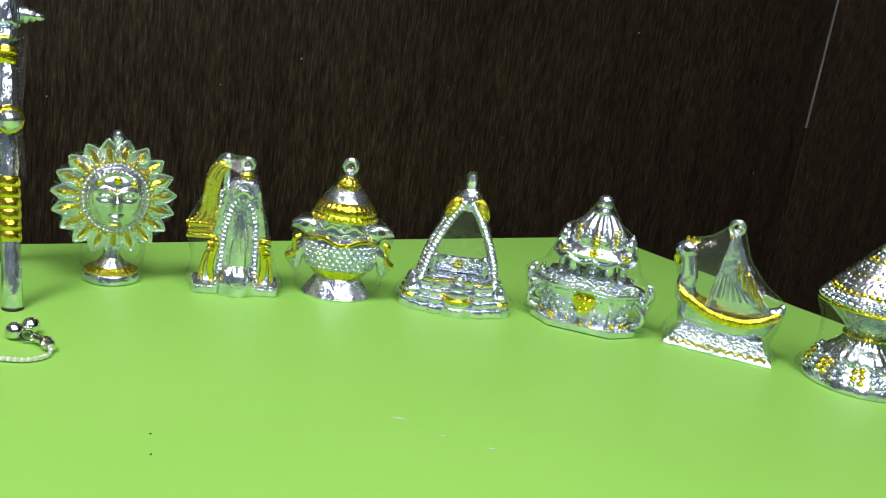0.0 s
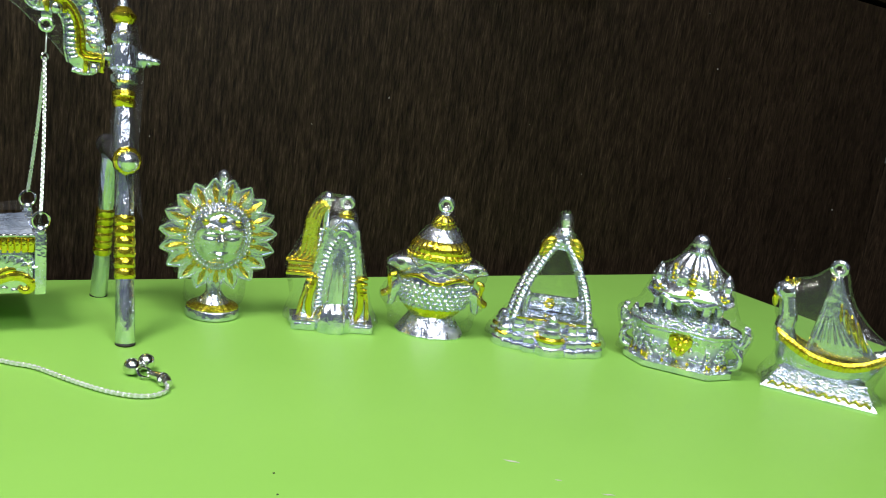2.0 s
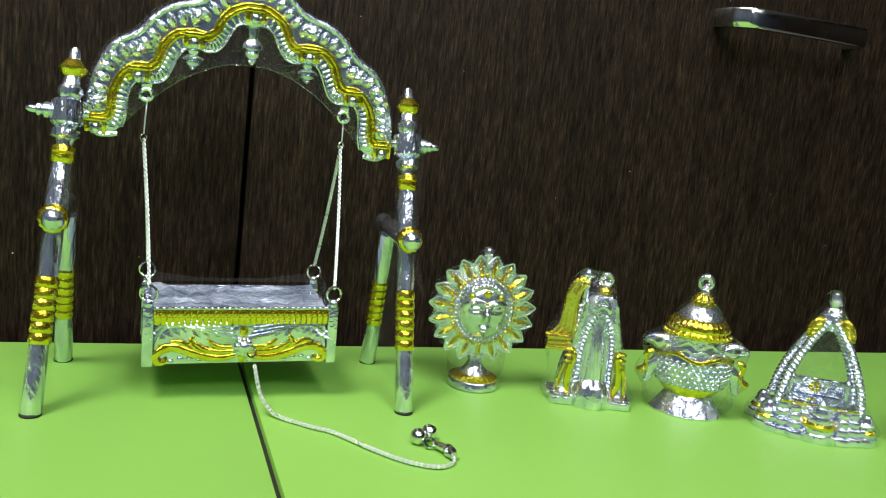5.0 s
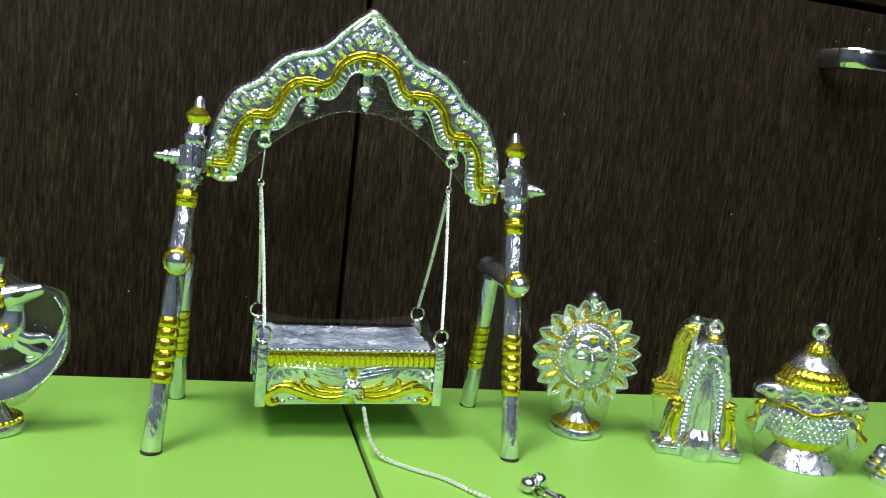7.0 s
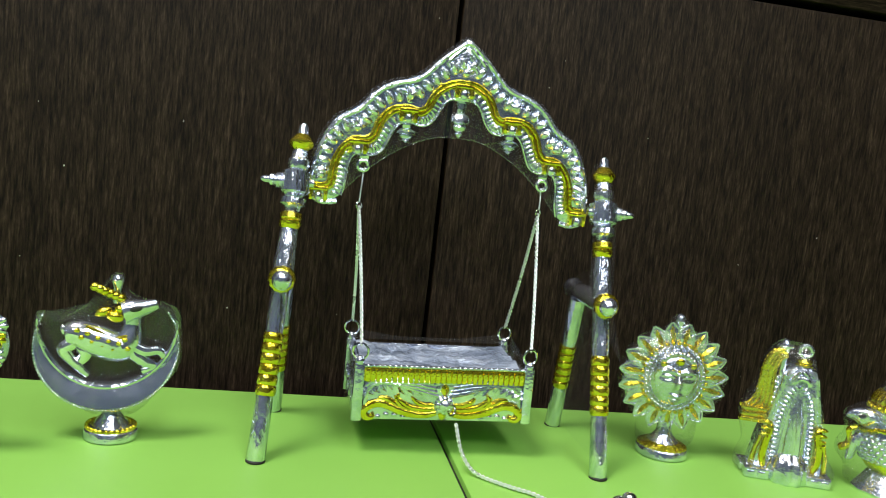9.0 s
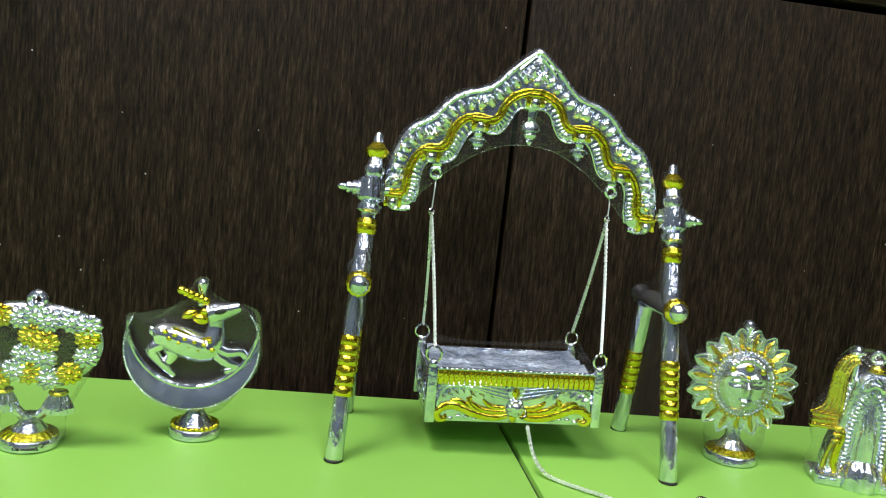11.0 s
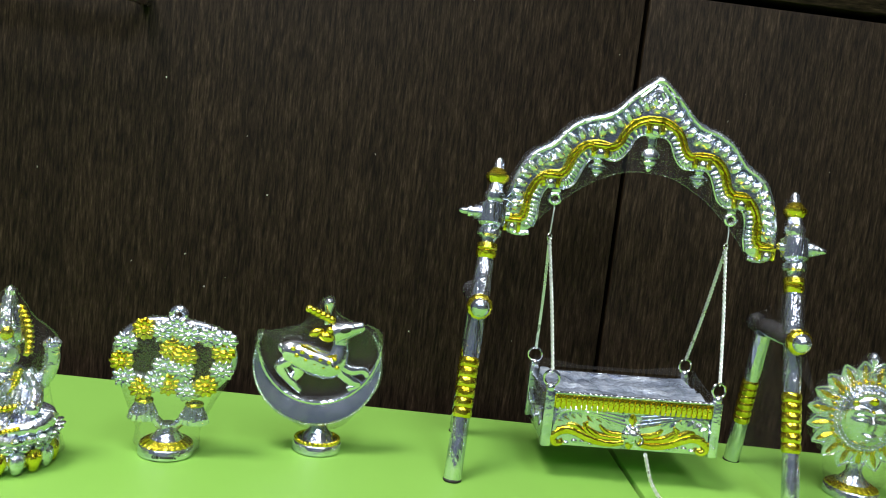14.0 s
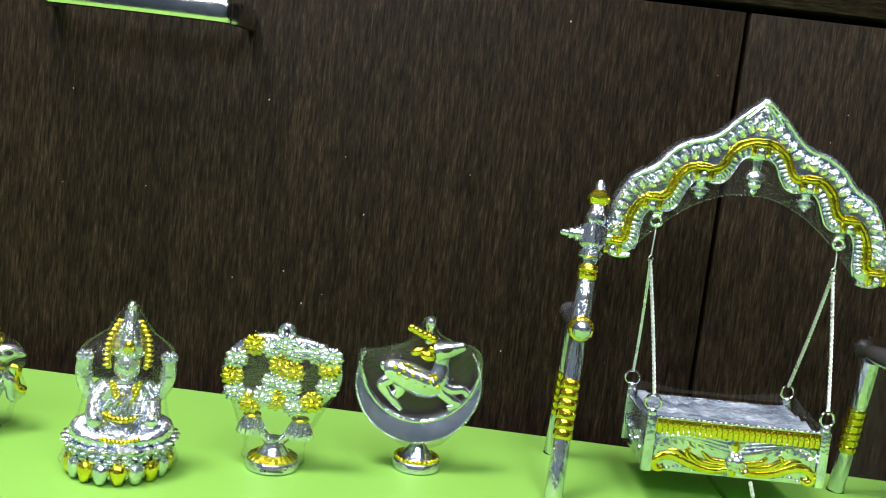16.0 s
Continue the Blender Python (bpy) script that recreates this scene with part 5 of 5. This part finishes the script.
    for k in range(7):
        u = k / 6
        bm = tube(B(), smooth([(-4.2 + 1.2 * u, -1.6, 73), (-6 + 9 * u, -3.0, 52 - 4 * u), (-8.5 + 24 * u, -4.0, 33 + 1.5 * u)], 5), 0.9, 7)
        part("sail_pleat", bm, SILVER, t)
    part("mast", tube(B(), [(-10.5, -1.5, 26), (-7.2, -1.2, 52), (-4.5, 0, 74)], 1.5, 9), SILVER, t)
    part("hanging_loop", loop(B(), -3.9, 78.2, 3.4, 1.9), SILVER, t)
    part("gold_mast_ring", lathe(B(), [(2.2, 70.5), (2.9, 71.4), (2.2, 72.6)], 14, c=(-4.4, 0.5, 0)), GOLD, t)
    part("stern_tip", tube(B(), smooth([(26, 0, 30), (30, 0, 33), (31.5, 0, 37.5)], 4), [4, 4, 3.8, 3.6, 3.2, 2.6, 2.2, 1.8, 1.0], 9), SILVER, t)
    sheet([(-22, 1, 34), (-9.5, 1, 32), (-4.5, 1, 73), (-6.5, 1, 80), (-16, 1, 71), (-25, 1, 67), (-26.5, 1, 60), (-23.5, 1, 48)], t)
    wrap([(-32, 1), (32, 1), (29, 10), (32.5, 26), (32, 38), (20, 47), (8, 61), (2.5, 75), (-2, 82.5), (-7, 80), (-17, 71), (-26, 67.5), (-34, 61), (-34, 50), (-30, 36), (-28.5, 20)], 13, t)


def urn_ornament():
    t = thing("pedestal_urn", 0.4545, 0.2045, -60, "silver footed urn heaped with silver and gold beads", "ornament", ROW, wide=0.905, tall=0.95)
    part("foot", lathe(B(), [(30.5, 0), (31.2, 0.8), (31.2, 4.0), (30, 5.6), (27.5, 11), (23, 16.5), (20.5, 18)], 56), SILVER, t)
    part("stem", lathe(B(), [(21, 17.5), (20, 19.5), (15, 23.5), (11.5, 28), (11, 31), (12, 33.5), (16, 37.5), (22, 42.5), (27.5, 47), (30, 48)], 120, flutes=20, depth=0.02), SILVER, t, "fluted silver bowl and stem")
    part("gold_stem_ring", ring(B(), (0, 0, 30), 11.6, 1.5, (0, 0, 0), 36, 8), GOLD, t)
    part("gold_lip", ring(B(), (0, 0, 48.2), 30.6, 1.0, (0, 0, 0), 48, 8), GOLD, t)
    rng = random.Random(2)
    for name, mat, pick in (("bead_petals", SILVER, 0), ("gold_bead_petals", GOLD, 1)):
        bm = B()
        for k in range(16):
            a0 = 2 * math.pi * k / 16
            for j in range(7):
                if (0 < j < 6 and k % 2 == 0) != bool(pick):
                    continue
                a = a0 + (j % 2 - 0.5) * 0.16
                z = 6.5 + 1.7 * j
                r = 30 - (z - 5.6) * 0.56 + 0.4
                ball(bm, (r * math.cos(a), r * math.sin(a), z), (2.2, 2.2, 1.7), seg=8, rings=6)
        part(name, bm, mat, t)
    part("heaped_core", lathe(B(), [(29.5, 48), (27.5, 53), (23, 60), (16, 68), (9, 75), (4, 80), (0.5, 83)], 40), SILVER, t)
    for name, mat, rows in (("heap_beading", SILVER, (0, 1, 3, 4, 6, 7, 9)), ("gold_heap_beading", GOLD, (2, 5, 8))):
        bm = B()
        for i in rows:
            z = 50.5 + 3.1 * i
            r = 29.6 - 2.75 * i
            n = max(7, int(2 * math.pi * r / 4.1))
            for k in range(n):
                a = 2 * math.pi * (k + 0.5 * (i % 2)) / n
                ball(bm, (r * math.cos(a), r * math.sin(a), z + rng.uniform(-0.5, 0.5)), rng.uniform(1.8, 2.3), seg=8, rings=6)
        part(name, bm, mat, t)
    part("tip", loop(B(), 0, 82.5, 2.6, 1.5), SILVER, t)
    wrap([(-31.5, 1), (31.5, 1), (30, 12), (26, 22), (27, 36), (32, 48), (25, 60), (14, 73), (4, 85), (0, 86.5), (-4, 85), (-14, 73), (-25, 60), (-32, 48), (-27, 36), (-26, 22), (-30, 12)], 30, t)


def idol():
    """A seated figure on a lotus seat, one plain mesh of silver with gold parts."""
    bm = B()
    S, G = 0, 1
    lathe(bm, [(20, 0), (23, 3), (22, 9), (20, 12), (23, 15), (25.5, 18), (25, 21), (19, 23)], 40, mat=S, sy=0.85)
    for k in range(18):
        a = 2 * math.pi * k / 18 - math.pi / 2
        lathe(bm, [(0.4, 0.2), (2.2, 1.2), (3.6, 4.0), (4.2, 7.0), (3.6, 10.0), (1.6, 12.0), (0.3, 12.4)], 12, m=Matrix.Translation((23.6 * math.cos(a), 20.6 * math.sin(a), 0)) @ pose(0, 0, 0, 0, 0, math.degrees(a) + 90), sy=0.75, mat=G if k % 2 == 0 else S)
        ball(bm, (22.0 * math.cos(a + 0.17), 19.2 * math.sin(a + 0.17), 12.8), (3.4, 2.0, 2.8), (0, 0, math.degrees(a) + 100), 10, 7, mat=S)
    rng = random.Random(9)
    for k in range(30):
        a = 2 * math.pi * k / 30
        ball(bm, (24.6 * math.cos(a), 21.0 * math.sin(a), 17.0 + rng.uniform(-0.6, 0.6)), (2.0, 1.6, 1.5), seg=8, rings=6, mat=S)
    for k in range(24):
        a = 2 * math.pi * k / 24
        ball(bm, (24.4 * math.cos(a), 20.6 * math.sin(a), 21.2), (4.6, 2.4, 1.7), (0, -18, math.degrees(a)), 10, 6, mat=S)
    # folded legs and drapery
    for s in (-1, 1):
        tube(bm, smooth([(s * 5, -3, 29), (s * 14, -7, 30), (s * 20.0, -8.5, 28.5), (s * 14, -13.5, 25.5), (s * 3, -15.5, 24.5)], 6), [6, 6, 6, 5.9, 5.8, 5.7, 5.6, 5.5, 5.4, 5.2, 5, 4.9, 4.8, 4.7, 4.6, 4.5, 4.4, 4.2, 4, 3.9, 3.8, 3.7, 3.6, 3.4, 3.0], 12, mat=S)
        for k in range(5):
            tube(bm, smooth([(s * (8 + 2.6 * k), -12 + k, 19.5 + 0.8 * k), (s * (11 + 2.6 * k), -10.5 + k, 24 + 0.4 * k), (s * (9 + 2.2 * k), -6 + k, 30)], 4), 1.0, 6, mat=S)
        # raised rear arms
        tube(bm, smooth([(s * 9, 1, 46.5), (s * 14.5, 0, 42.5), (s * 18.5, -1, 46), (s * 20.4, -1, 53), (s * 20, -1, 59)], 6), [4.2] * 10 + [3.6] * 15, 11, mat=S)
        for k in range(4):
            ring(bm, (s * (19.2 + 0.2 * k), 0, 50.5 + 2.0 * k), 3.1, 0.7, (0, s * 6, 0), 12, 5, mat=S)
        for k in range(5):
            ball(bm, (s * (17 + 1.4 * k), -1.2 + 0.5 * (k % 2), 60 + 1.0 * (k % 2)), (1.6, 2.2, 2.0), seg=8, rings=6, mat=S)
        ball(bm, (s * 19.6, 0, 58), (3.6, 2.8, 2.6), seg=10, rings=7, mat=S)
        # lower arms
        tube(bm, smooth([(s * 9, -1, 46), (s * 13.5, -4, 40), (s * 14, -10, 35.5), (s * 13, -13, 33.5)], 6), [4.2] * 7 + [3.6] * 12, 11, mat=S)
        ball(bm, (s * 13, -13.5, 33), (3.2, 1.9, 3.6), seg=10, rings=7, mat=S)
        tube(bm, smooth([(s * 4.5, 1, 75), (s * 7.6, -1, 69), (s * 9.0, -3, 61), (s * 8.6, -3, 55)], 5), 1.5, 8, mat=G)
        bead_line(bm, smooth([(s * 5, 0, 76), (s * 8.4, -2, 70), (s * 10, -3.6, 62), (s * 9.4, -4, 55)], 5), 2.3, (2.2, 1.7, 1.1), mat=G)
    lathe(bm, [(20, 18), (20.5, 21.5), (18.5, 26), (15.5, 32), (12.5, 38), (10.4, 44), (8.5, 48.5), (4, 50.5)], 90, sy=0.72, flutes=13, depth=0.022, mat=S)
    for k in range(64):
        a = math.pi * (1.02 + 0.96 * rng.random())
        z = rng.uniform(21, 42)
        r = 23.5 - (z - 20) * 0.55
        tube(bm, [(r * math.cos(a), r * 0.74 * math.sin(a), z), ((r - 1) * math.cos(a + 0.12), (r - 1) * 0.74 * math.sin(a + 0.12), z + 2.5), ((r - 2.4) * math.cos(a + 0.2), (r - 2.4) * 0.74 * math.sin(a + 0.2), z + 5)], rng.uniform(0.8, 1.7), 6, mat=S)
    ball(bm, (0, 0, 36), (11, 9, 9.5), seg=18, rings=12, mat=S)
    ball(bm, (0, 0, 44), (13.0, 7.6, 7.0), seg=18, rings=12, mat=S)
    for s in (-1, 1):
        bead_line(bm, smooth([(s * 6.5, -5.4, 49), (s * 5, -6.9, 44), (s * 2.4, -7.8, 40.5), (0, -8.2, 39)], 5), 1.6, (1.6, 1.4, 1.4), mat=G)
        bead_line(bm, smooth([(s * 4.5, -5.6, 48), (s * 3.2, -7.0, 45), (0, -7.6, 42.6)], 5), 1.9, 1.0, mat=G)
    bead_line(bm, smooth([(-10.5, -7.0, 35.5), (-5.5, -11.0, 34), (0, -12.2, 33.4), (5.5, -11.0, 34), (10.5, -7.0, 35.5)], 5), 2.0, 1.6, mat=G)
    bead_line(bm, [(-9, -17.6, 26.6), (0, -20.0, 25.6), (9, -17.6, 26.6)], 1.9, (1.4, 1.3, 1.1), mat=G)
    # head and tall crown
    lathe(bm, [(3.2, 47), (3.2, 52)], 12, mat=S)
    ball(bm, (0, -2.6, 56.4), (6.5, 6.4, 7.4), seg=18, rings=12, mat=S)
    ball(bm, (0, -8.9, 56.0), (0.9, 1.1, 2.0), seg=8, rings=6, mat=S)
    lathe(bm, [(7.0, 61.0), (7.8, 62.6), (7.2, 66), (6.2, 70), (4.6, 75), (3.4, 77.5), (3.4, 79.5), (2.2, 81), (2.4, 83), (0.6, 84.6)], 48, flutes=9, depth=0.06, mat=S)
    ball(bm, (0, -6.8, 65.4), (3.0, 1.8, 3.2), seg=12, rings=8, mat=G)
    for k in range(7):
        a = math.pi * (1.1 + 0.8 * k / 6)
        ball(bm, (7.3 * math.cos(a), 7.3 * math.sin(a), 61.6), 1.2, seg=8, rings=6, mat=S)
    for _ in range(30):
        a, z = rng.uniform(math.pi, 2 * math.pi), rng.uniform(66, 76)
        r = 7.2 - (z - 64) * 0.28
        ball(bm, (r * math.cos(a), r * math.sin(a), z), 1.0, seg=7, rings=5, mat=S)
    for v in bm.verts:
        z = v.co.z
        v.co.z = z if z < 8 else 8 + (z - 8) * 0.69 if z < 23 else 18.4 + (z - 23) * 1.05 if z < 50 else 46.75 + (z - 50) * 1.094
    ob = new("statuette", mesh_of("statuette", bm, [EMBOSSED, GOLD]))
    ob.matrix_world = pose(-0.3299, 0.3747, 0, 0, 0, 22) @ Matrix.Diagonal((0.93, 1.04, 0.953, 1))
    tagged(ob, "silver seated statuette with gold trim on a lotus", "statuette", ROW)
    w = wrap([(-25, 2), (25, 2), (25.5, 14), (22, 28), (20, 40), (24, 52), (22, 62), (12, 70), (6, 79), (0, 85.5), (-6, 79), (-12, 70), (-22, 62), (-24, 52), (-20, 40), (-22, 28), (-25.5, 14)], 18, None)
    w.matrix_world = ob.matrix_world.copy()
    tagged(w, "clear cling film stretched round the seated statuette", "plastic film")


def flower_mesh(name, mat):
    bm = B()
    for k in range(10):
        a = 2 * math.pi * (k + 0.5) / 10
        ball(bm, (3.1 * math.cos(a), -0.7, 3.1 * math.sin(a)), (2.2, 1.3, 1.25), (0, -math.degrees(a), 0), 10, 7)
    lathe(bm, [(4.4, -0.6), (4.6, 0.2), (3.4, 0.7), (0.3, 0.8)], 20, m=pose(0, 0, 0, 90, 0, 0))
    ball(bm, (0, -1.5, 0), (1.6, 1.5, 1.6), seg=10, rings=7)
    bmesh.ops.scale(bm, vec=(1.14, 1.1, 1.14), verts=bm.verts)
    return mesh_of(name, bm, mat)


def flower_ornament():
    t = thing("flower_heart_ornament", -0.2632, 0.4026, 2, "heart of silver and gold flowers on a round foot", "ornament", ROW, wide=1.03, tall=0.975)
    round_foot(t, 12.9, 8.0, 4.2, 15.5)
    part("spout", lathe(B(), [(6.6, 7.5), (5.6, 10.5), (4.2, 13.5), (3.4, 16)], 24), SILVER, t)
    for s, ex in ((-1, -12.0), (1, 11.6)):
        arm = part("arm", tube(B(), smooth([(0.3, 0, 11.5), (s * 3.5, 0, 14.4), (s * 7.0, 0, 17.6), (ex, 0, 18.6)], 6), 2.4, 10), SILVER, t)
        part("fluted_bell", lathe(B(), [(6.9, 16.8), (7.1, 17.6), (6.2, 20.8), (4.4, 24.6), (3.2, 27)], 96, c=(ex, 0, 0), sy=0.75, flutes=15, depth=0.06), SILVER, arm)
        part("gold_bell_collar", ring(B(), (ex, 0, 26.6), 3.4, 1.0, (0, 0, 0), 20, 7), GOLD, arm)
    hoop = smooth([(-11, 1.5, 31), (-21, 1.5, 38), (-26, 1.5, 48), (-23, 1.5, 59), (-13, 1.5, 66), (0, 1.5, 67), (13, 1.5, 66), (24, 1.5, 60), (27, 1.5, 49), (21, 1.5, 38), (11, 1.5, 31)], 6)
    part("hoop", tube(B(), hoop, 2.3, 10, flat=0.9), SILVER, t)
    part("centre_bar", box(B(), (-5.5, -2, 32), (8, 5, 66), 1.5), SILVER, t)
    part("cross_bar", tube(B(), smooth([(-20, 1.5, 38), (-10, 1.5, 36), (0, 1.5, 35), (12, 1.5, 35.5), (21, 1.5, 38)], 5), 3.2, 10), SILVER, t)
    gold, silver = flower_mesh("gold_flower", GOLD), flower_mesh("silver_flower", SILVER)
    spots = ((1, -13.6, 63.5), (1, -22.6, 46.5), (1, -0.6, 54.5), (1, 6.3, 51.8), (1, 23.4, 55.0), (1, -13.0, 33.5), (1, -0.8, 36.5), (1, 16.6, 37.5),
             (0, -4.8, 63.0), (0, 6.8, 62.4), (0, 16.8, 62.6), (0, -21.4, 55.8), (0, -3.2, 45.4), (0, 5.6, 44.0), (0, 23.2, 45.8), (0, -20.8, 38.6), (0, 8.2, 34.2), (0, -7.2, 37.6), (0, 24.0, 61.0), (0, 1.2, 66.0))
    for i, (g, x, z) in enumerate(spots):
        share("gold_flower" if g else "silver_flower", gold if g else silver, t, mm(x, -2.6 - 0.5 * (i % 2), z, 0, 17 * i, 6 * (x > 5)))
    part("hanging_loop", loop(box(B(), (-3.5, -1.5, 66), (5, 3.5, 70), 1.2), 0.8, 71.6, 3.0, 1.7), SILVER, t)
    bm = box(B(), (-1.2, -13.35, 1.9), (-0.2, -12.6, 3.3))
    ring(bm, (-2.4, -12.9, 2.6), 0.7, 0.25, (90, 0, 0), 12, 4)
    for k in range(7):
        box(bm, (0.6 + 1.05 * k, -13.3 + 0.05 * k * k * 0.45, 2.1), (1.35 + 1.05 * k, -12.4, 3.1 - 0.1 * (k % 2)))
    part("stamped_mark", bm, INK, t)
    for v in ([(-21, 4, 42), (-7, 4, 39), (-6, 4, 62), (-13, 4, 63), (-20, 4, 57)], [(9, 4, 39), (20, 4, 41), (24, 4, 50), (20, 4, 60), (9, 4, 63)]):
        sheet(v, t)
    wrap([(-13.5, 2), (13.5, 2), (15, 12), (19, 24), (24.5, 36), (29.5, 47), (29, 56), (23, 66), (13, 69), (5, 71), (1, 77), (-4, 71), (-13, 69.5), (-23, 63), (-28, 54), (-29, 45), (-24.5, 36), (-20, 24), (-15, 12)], 8, t)


def deer_ornament():
    t = thing("deer_crescent_ornament", -0.1918, 0.4283, 7, "silver leaping deer in a crescent on a round foot", "ornament", ROW, wide=1.04, tall=0.977)
    round_foot(t, 12.2, 8.0, 3.6, 15.5, True)
    part("gold_neck_ring", ring(B(), (0, 0, 15.4), 4.0, 1.2, (0, 0, 0), 24, 8), GOLD, t)
    out = [(-3.6 + 31.5 * math.cos(a), 47.6 + 31.5 * math.sin(a)) for a in [math.radians(154 + 241 * k / 30) for k in range(31)]]
    inn = [(-3.4 + 30.4 * math.cos(a), 62.5 + 35.0 * math.sin(a)) for a in [math.radians(357 - 176 * k / 26) for k in range(27)]]
    rows = []
    bm = B()
    n = 30
    mids = []
    for k in range(n + 1):
        a = Vector((out[k][0], 0, out[k][1]))
        j = 26 - k * 26 / n
        i = min(25, int(j))
        b = Vector((inn[i][0], 0, inn[i][1])).lerp(Vector((inn[i + 1][0], 0, inn[i + 1][1])), j - i)
        c = a.lerp(b, 0.5)
        w = max(0.25, math.sin(math.pi * k / n)) * 8.5
        rows.append([bm.verts.new(q) for q in (a + Vector((0, -w * 0.80, 0)), a.lerp(b, 0.10) + Vector((0, -w, 0)), c + Vector((0, -w * 0.88, 0)), a.lerp(b, 0.9) + Vector((0, -w * 0.68, 0)), b + Vector((0, -w * 0.45, 0)),
                                               b + Vector((0, w * 0.5, 0)), c + Vector((0, w * 0.9, 0)), a + Vector((0, w * 0.92, 0)))])
        mids.append(a + Vector((0, -w * 0.92, 0)))
    skin(bm, rows)
    part("crescent", bm, SMOOTH, t)
    bm = B()
    bead_line(bm, mids, 1.6, 0.6, 7, 5)
    part("edge_beading", bm, SILVER, t)
    part("inner_rim", tube(B(), [(x, -4.8, z) for x, z in inn], [0.3 + 1.2 * math.sin(math.pi * k / 26) ** 0.5 if 0 < k < 26 else 0.3 for k in range(27)], 8), SILVER, t)
    part("back_plate", slab(B(), [(x * 0.98, z) for x, z in inn] + [(-24, 64), (-12, 68), (-3, 76), (1, 76), (6, 71), (16, 70), (24, 66)], 1.5, 3.0, 0), THIN, t, "clear plastic backing")
    bm = B()
    tube(bm, smooth([(-21, -3, 52), (-16, -3.4, 53), (-8, -3.6, 50.5), (0, -3.6, 48), (4, -3.6, 49), (6, -3.4, 54), (6.5, -3.2, 60), (6, -3, 66)], 6), [4.0 + 4.0 * math.sin(math.pi * min(1, (k + 5) / 40)) for k in range(43)], 14, flat=0.7)
    tube(bm, smooth([(3.0, -3.6, 65.5), (8, -4.0, 67.2), (12.5, -3.8, 68.6), (17, -3.4, 70.2)], 6), [6.2 - 0.21 * k for k in range(19)], 14, flat=0.75)
    for line in ([(-17, -4, 50), (-22, -4.5, 46), (-19, -4.5, 41), (-14, -4.5, 36), (-11, -4.5, 33)], [(-15, -3, 48), (-13, -3.4, 43), (-16, -3.4, 38), (-12, -3.4, 33.5)],
                 [(8, -4.2, 48), (13, -4.6, 46), (19, -4.6, 46.5), (22, -4.6, 43)], [(7, -4.2, 46), (12, -4.6, 41.5), (17, -4.6, 38.5), (12, -4.6, 36)]):
        p = smooth(line, 6)
        tube(bm, p, [3.6 - 2.2 * k / len(p) for k in range(len(p))], 9, flat=0.8)
    ball(bm, (-22, -3.4, 55), (2.0, 1.5, 3.0), (0, -30, 0), 9, 7)
    part("deer", bm, SMOOTH, t, "smooth silver leaping deer")
    for i, (x, z) in enumerate(((-16.5, 56.5), (-12, 55), (-7.5, 53), (-3, 51.5), (1.5, 50.5), (-14.5, 53), (-10, 51), (-5.5, 49), (-1, 47.5), (4, 52.5), (5.5, 48))):
        part("gold_spot", ball(B(), (x, -8.2, z), (1.4, 1.0, 1.2), seg=9, rings=6), GOLD, t)
    part("gold_reins", tube(B(), smooth([(-13, -6.5, 58), (-7, -7.0, 55.6), (-1, -7.0, 53), (5, -6.6, 54)], 5), 0.9, 7), GOLD, t)
    bm = B()
    for k in range(6):
        ball(bm, (-10.5 + 2.3 * k, -4, 77.4 - 1.0 * k), (2.2, 1.9, 2.3), (0, 30, 0), 9, 7)
    part("gold_antler", bm, GOLD, t)
    bm = B()
    ball(bm, (-6.0, -4.4, 65.2), (4.0, 2.0, 2.4), (0, -25, 0), 10, 7)
    ball(bm, (-1.0, -5.6, 63.4), (4.0, 2.2, 2.9), (0, 20, 0), 10, 7)
    ball(bm, (0.6, -5.2, 67.0), (2.2, 1.8, 2.0), seg=9, rings=6)
    part("gold_ear", bm, GOLD, t)
    part("eye", ball(B(), (8.0, -8.0, 68.2), (3.0, 0.8, 1.5), (0, -18, 0), 10, 6), INK, t, "dark painted oval")
    part("post", lathe(B(), [(1.8, 69), (1.8, 76), (2.6, 79), (2.8, 81.5), (1.8, 83), (0.4, 83.4)], 14, c=(-1, 0, 0)), SILVER, t)
    wrap([(-9, 12), (9, 12), (20, 24), (29, 38), (29.5, 54), (27.5, 66), (22, 70), (10, 72.5), (3, 78), (1.5, 83.6), (-3.5, 83.6), (-8, 77), (-14, 68), (-26, 60), (-34.5, 63), (-36, 50), (-33, 34), (-22, 22)], 10, t, front=False)


sun_ornament()
temple_ornament()
POT = fish_pot(thing("fish_pot_ornament", 0.2228, 0.3965, -28, "silver pot with paired fish and gold-rimmed lid", "ornament", ROW, wide=0.97, tall=0.988))
OTHER = copy_thing(POT, pose(-0.4235, 0.397, 0, 0, 0, 26))
tagged(OTHER, "silver pot with paired fish beside the statuette", "ornament", ROW)
shrine_ornament()
pavilion_ornament()
boat_ornament()
urn_ornament()
idol()
flower_ornament()
deer_ornament()
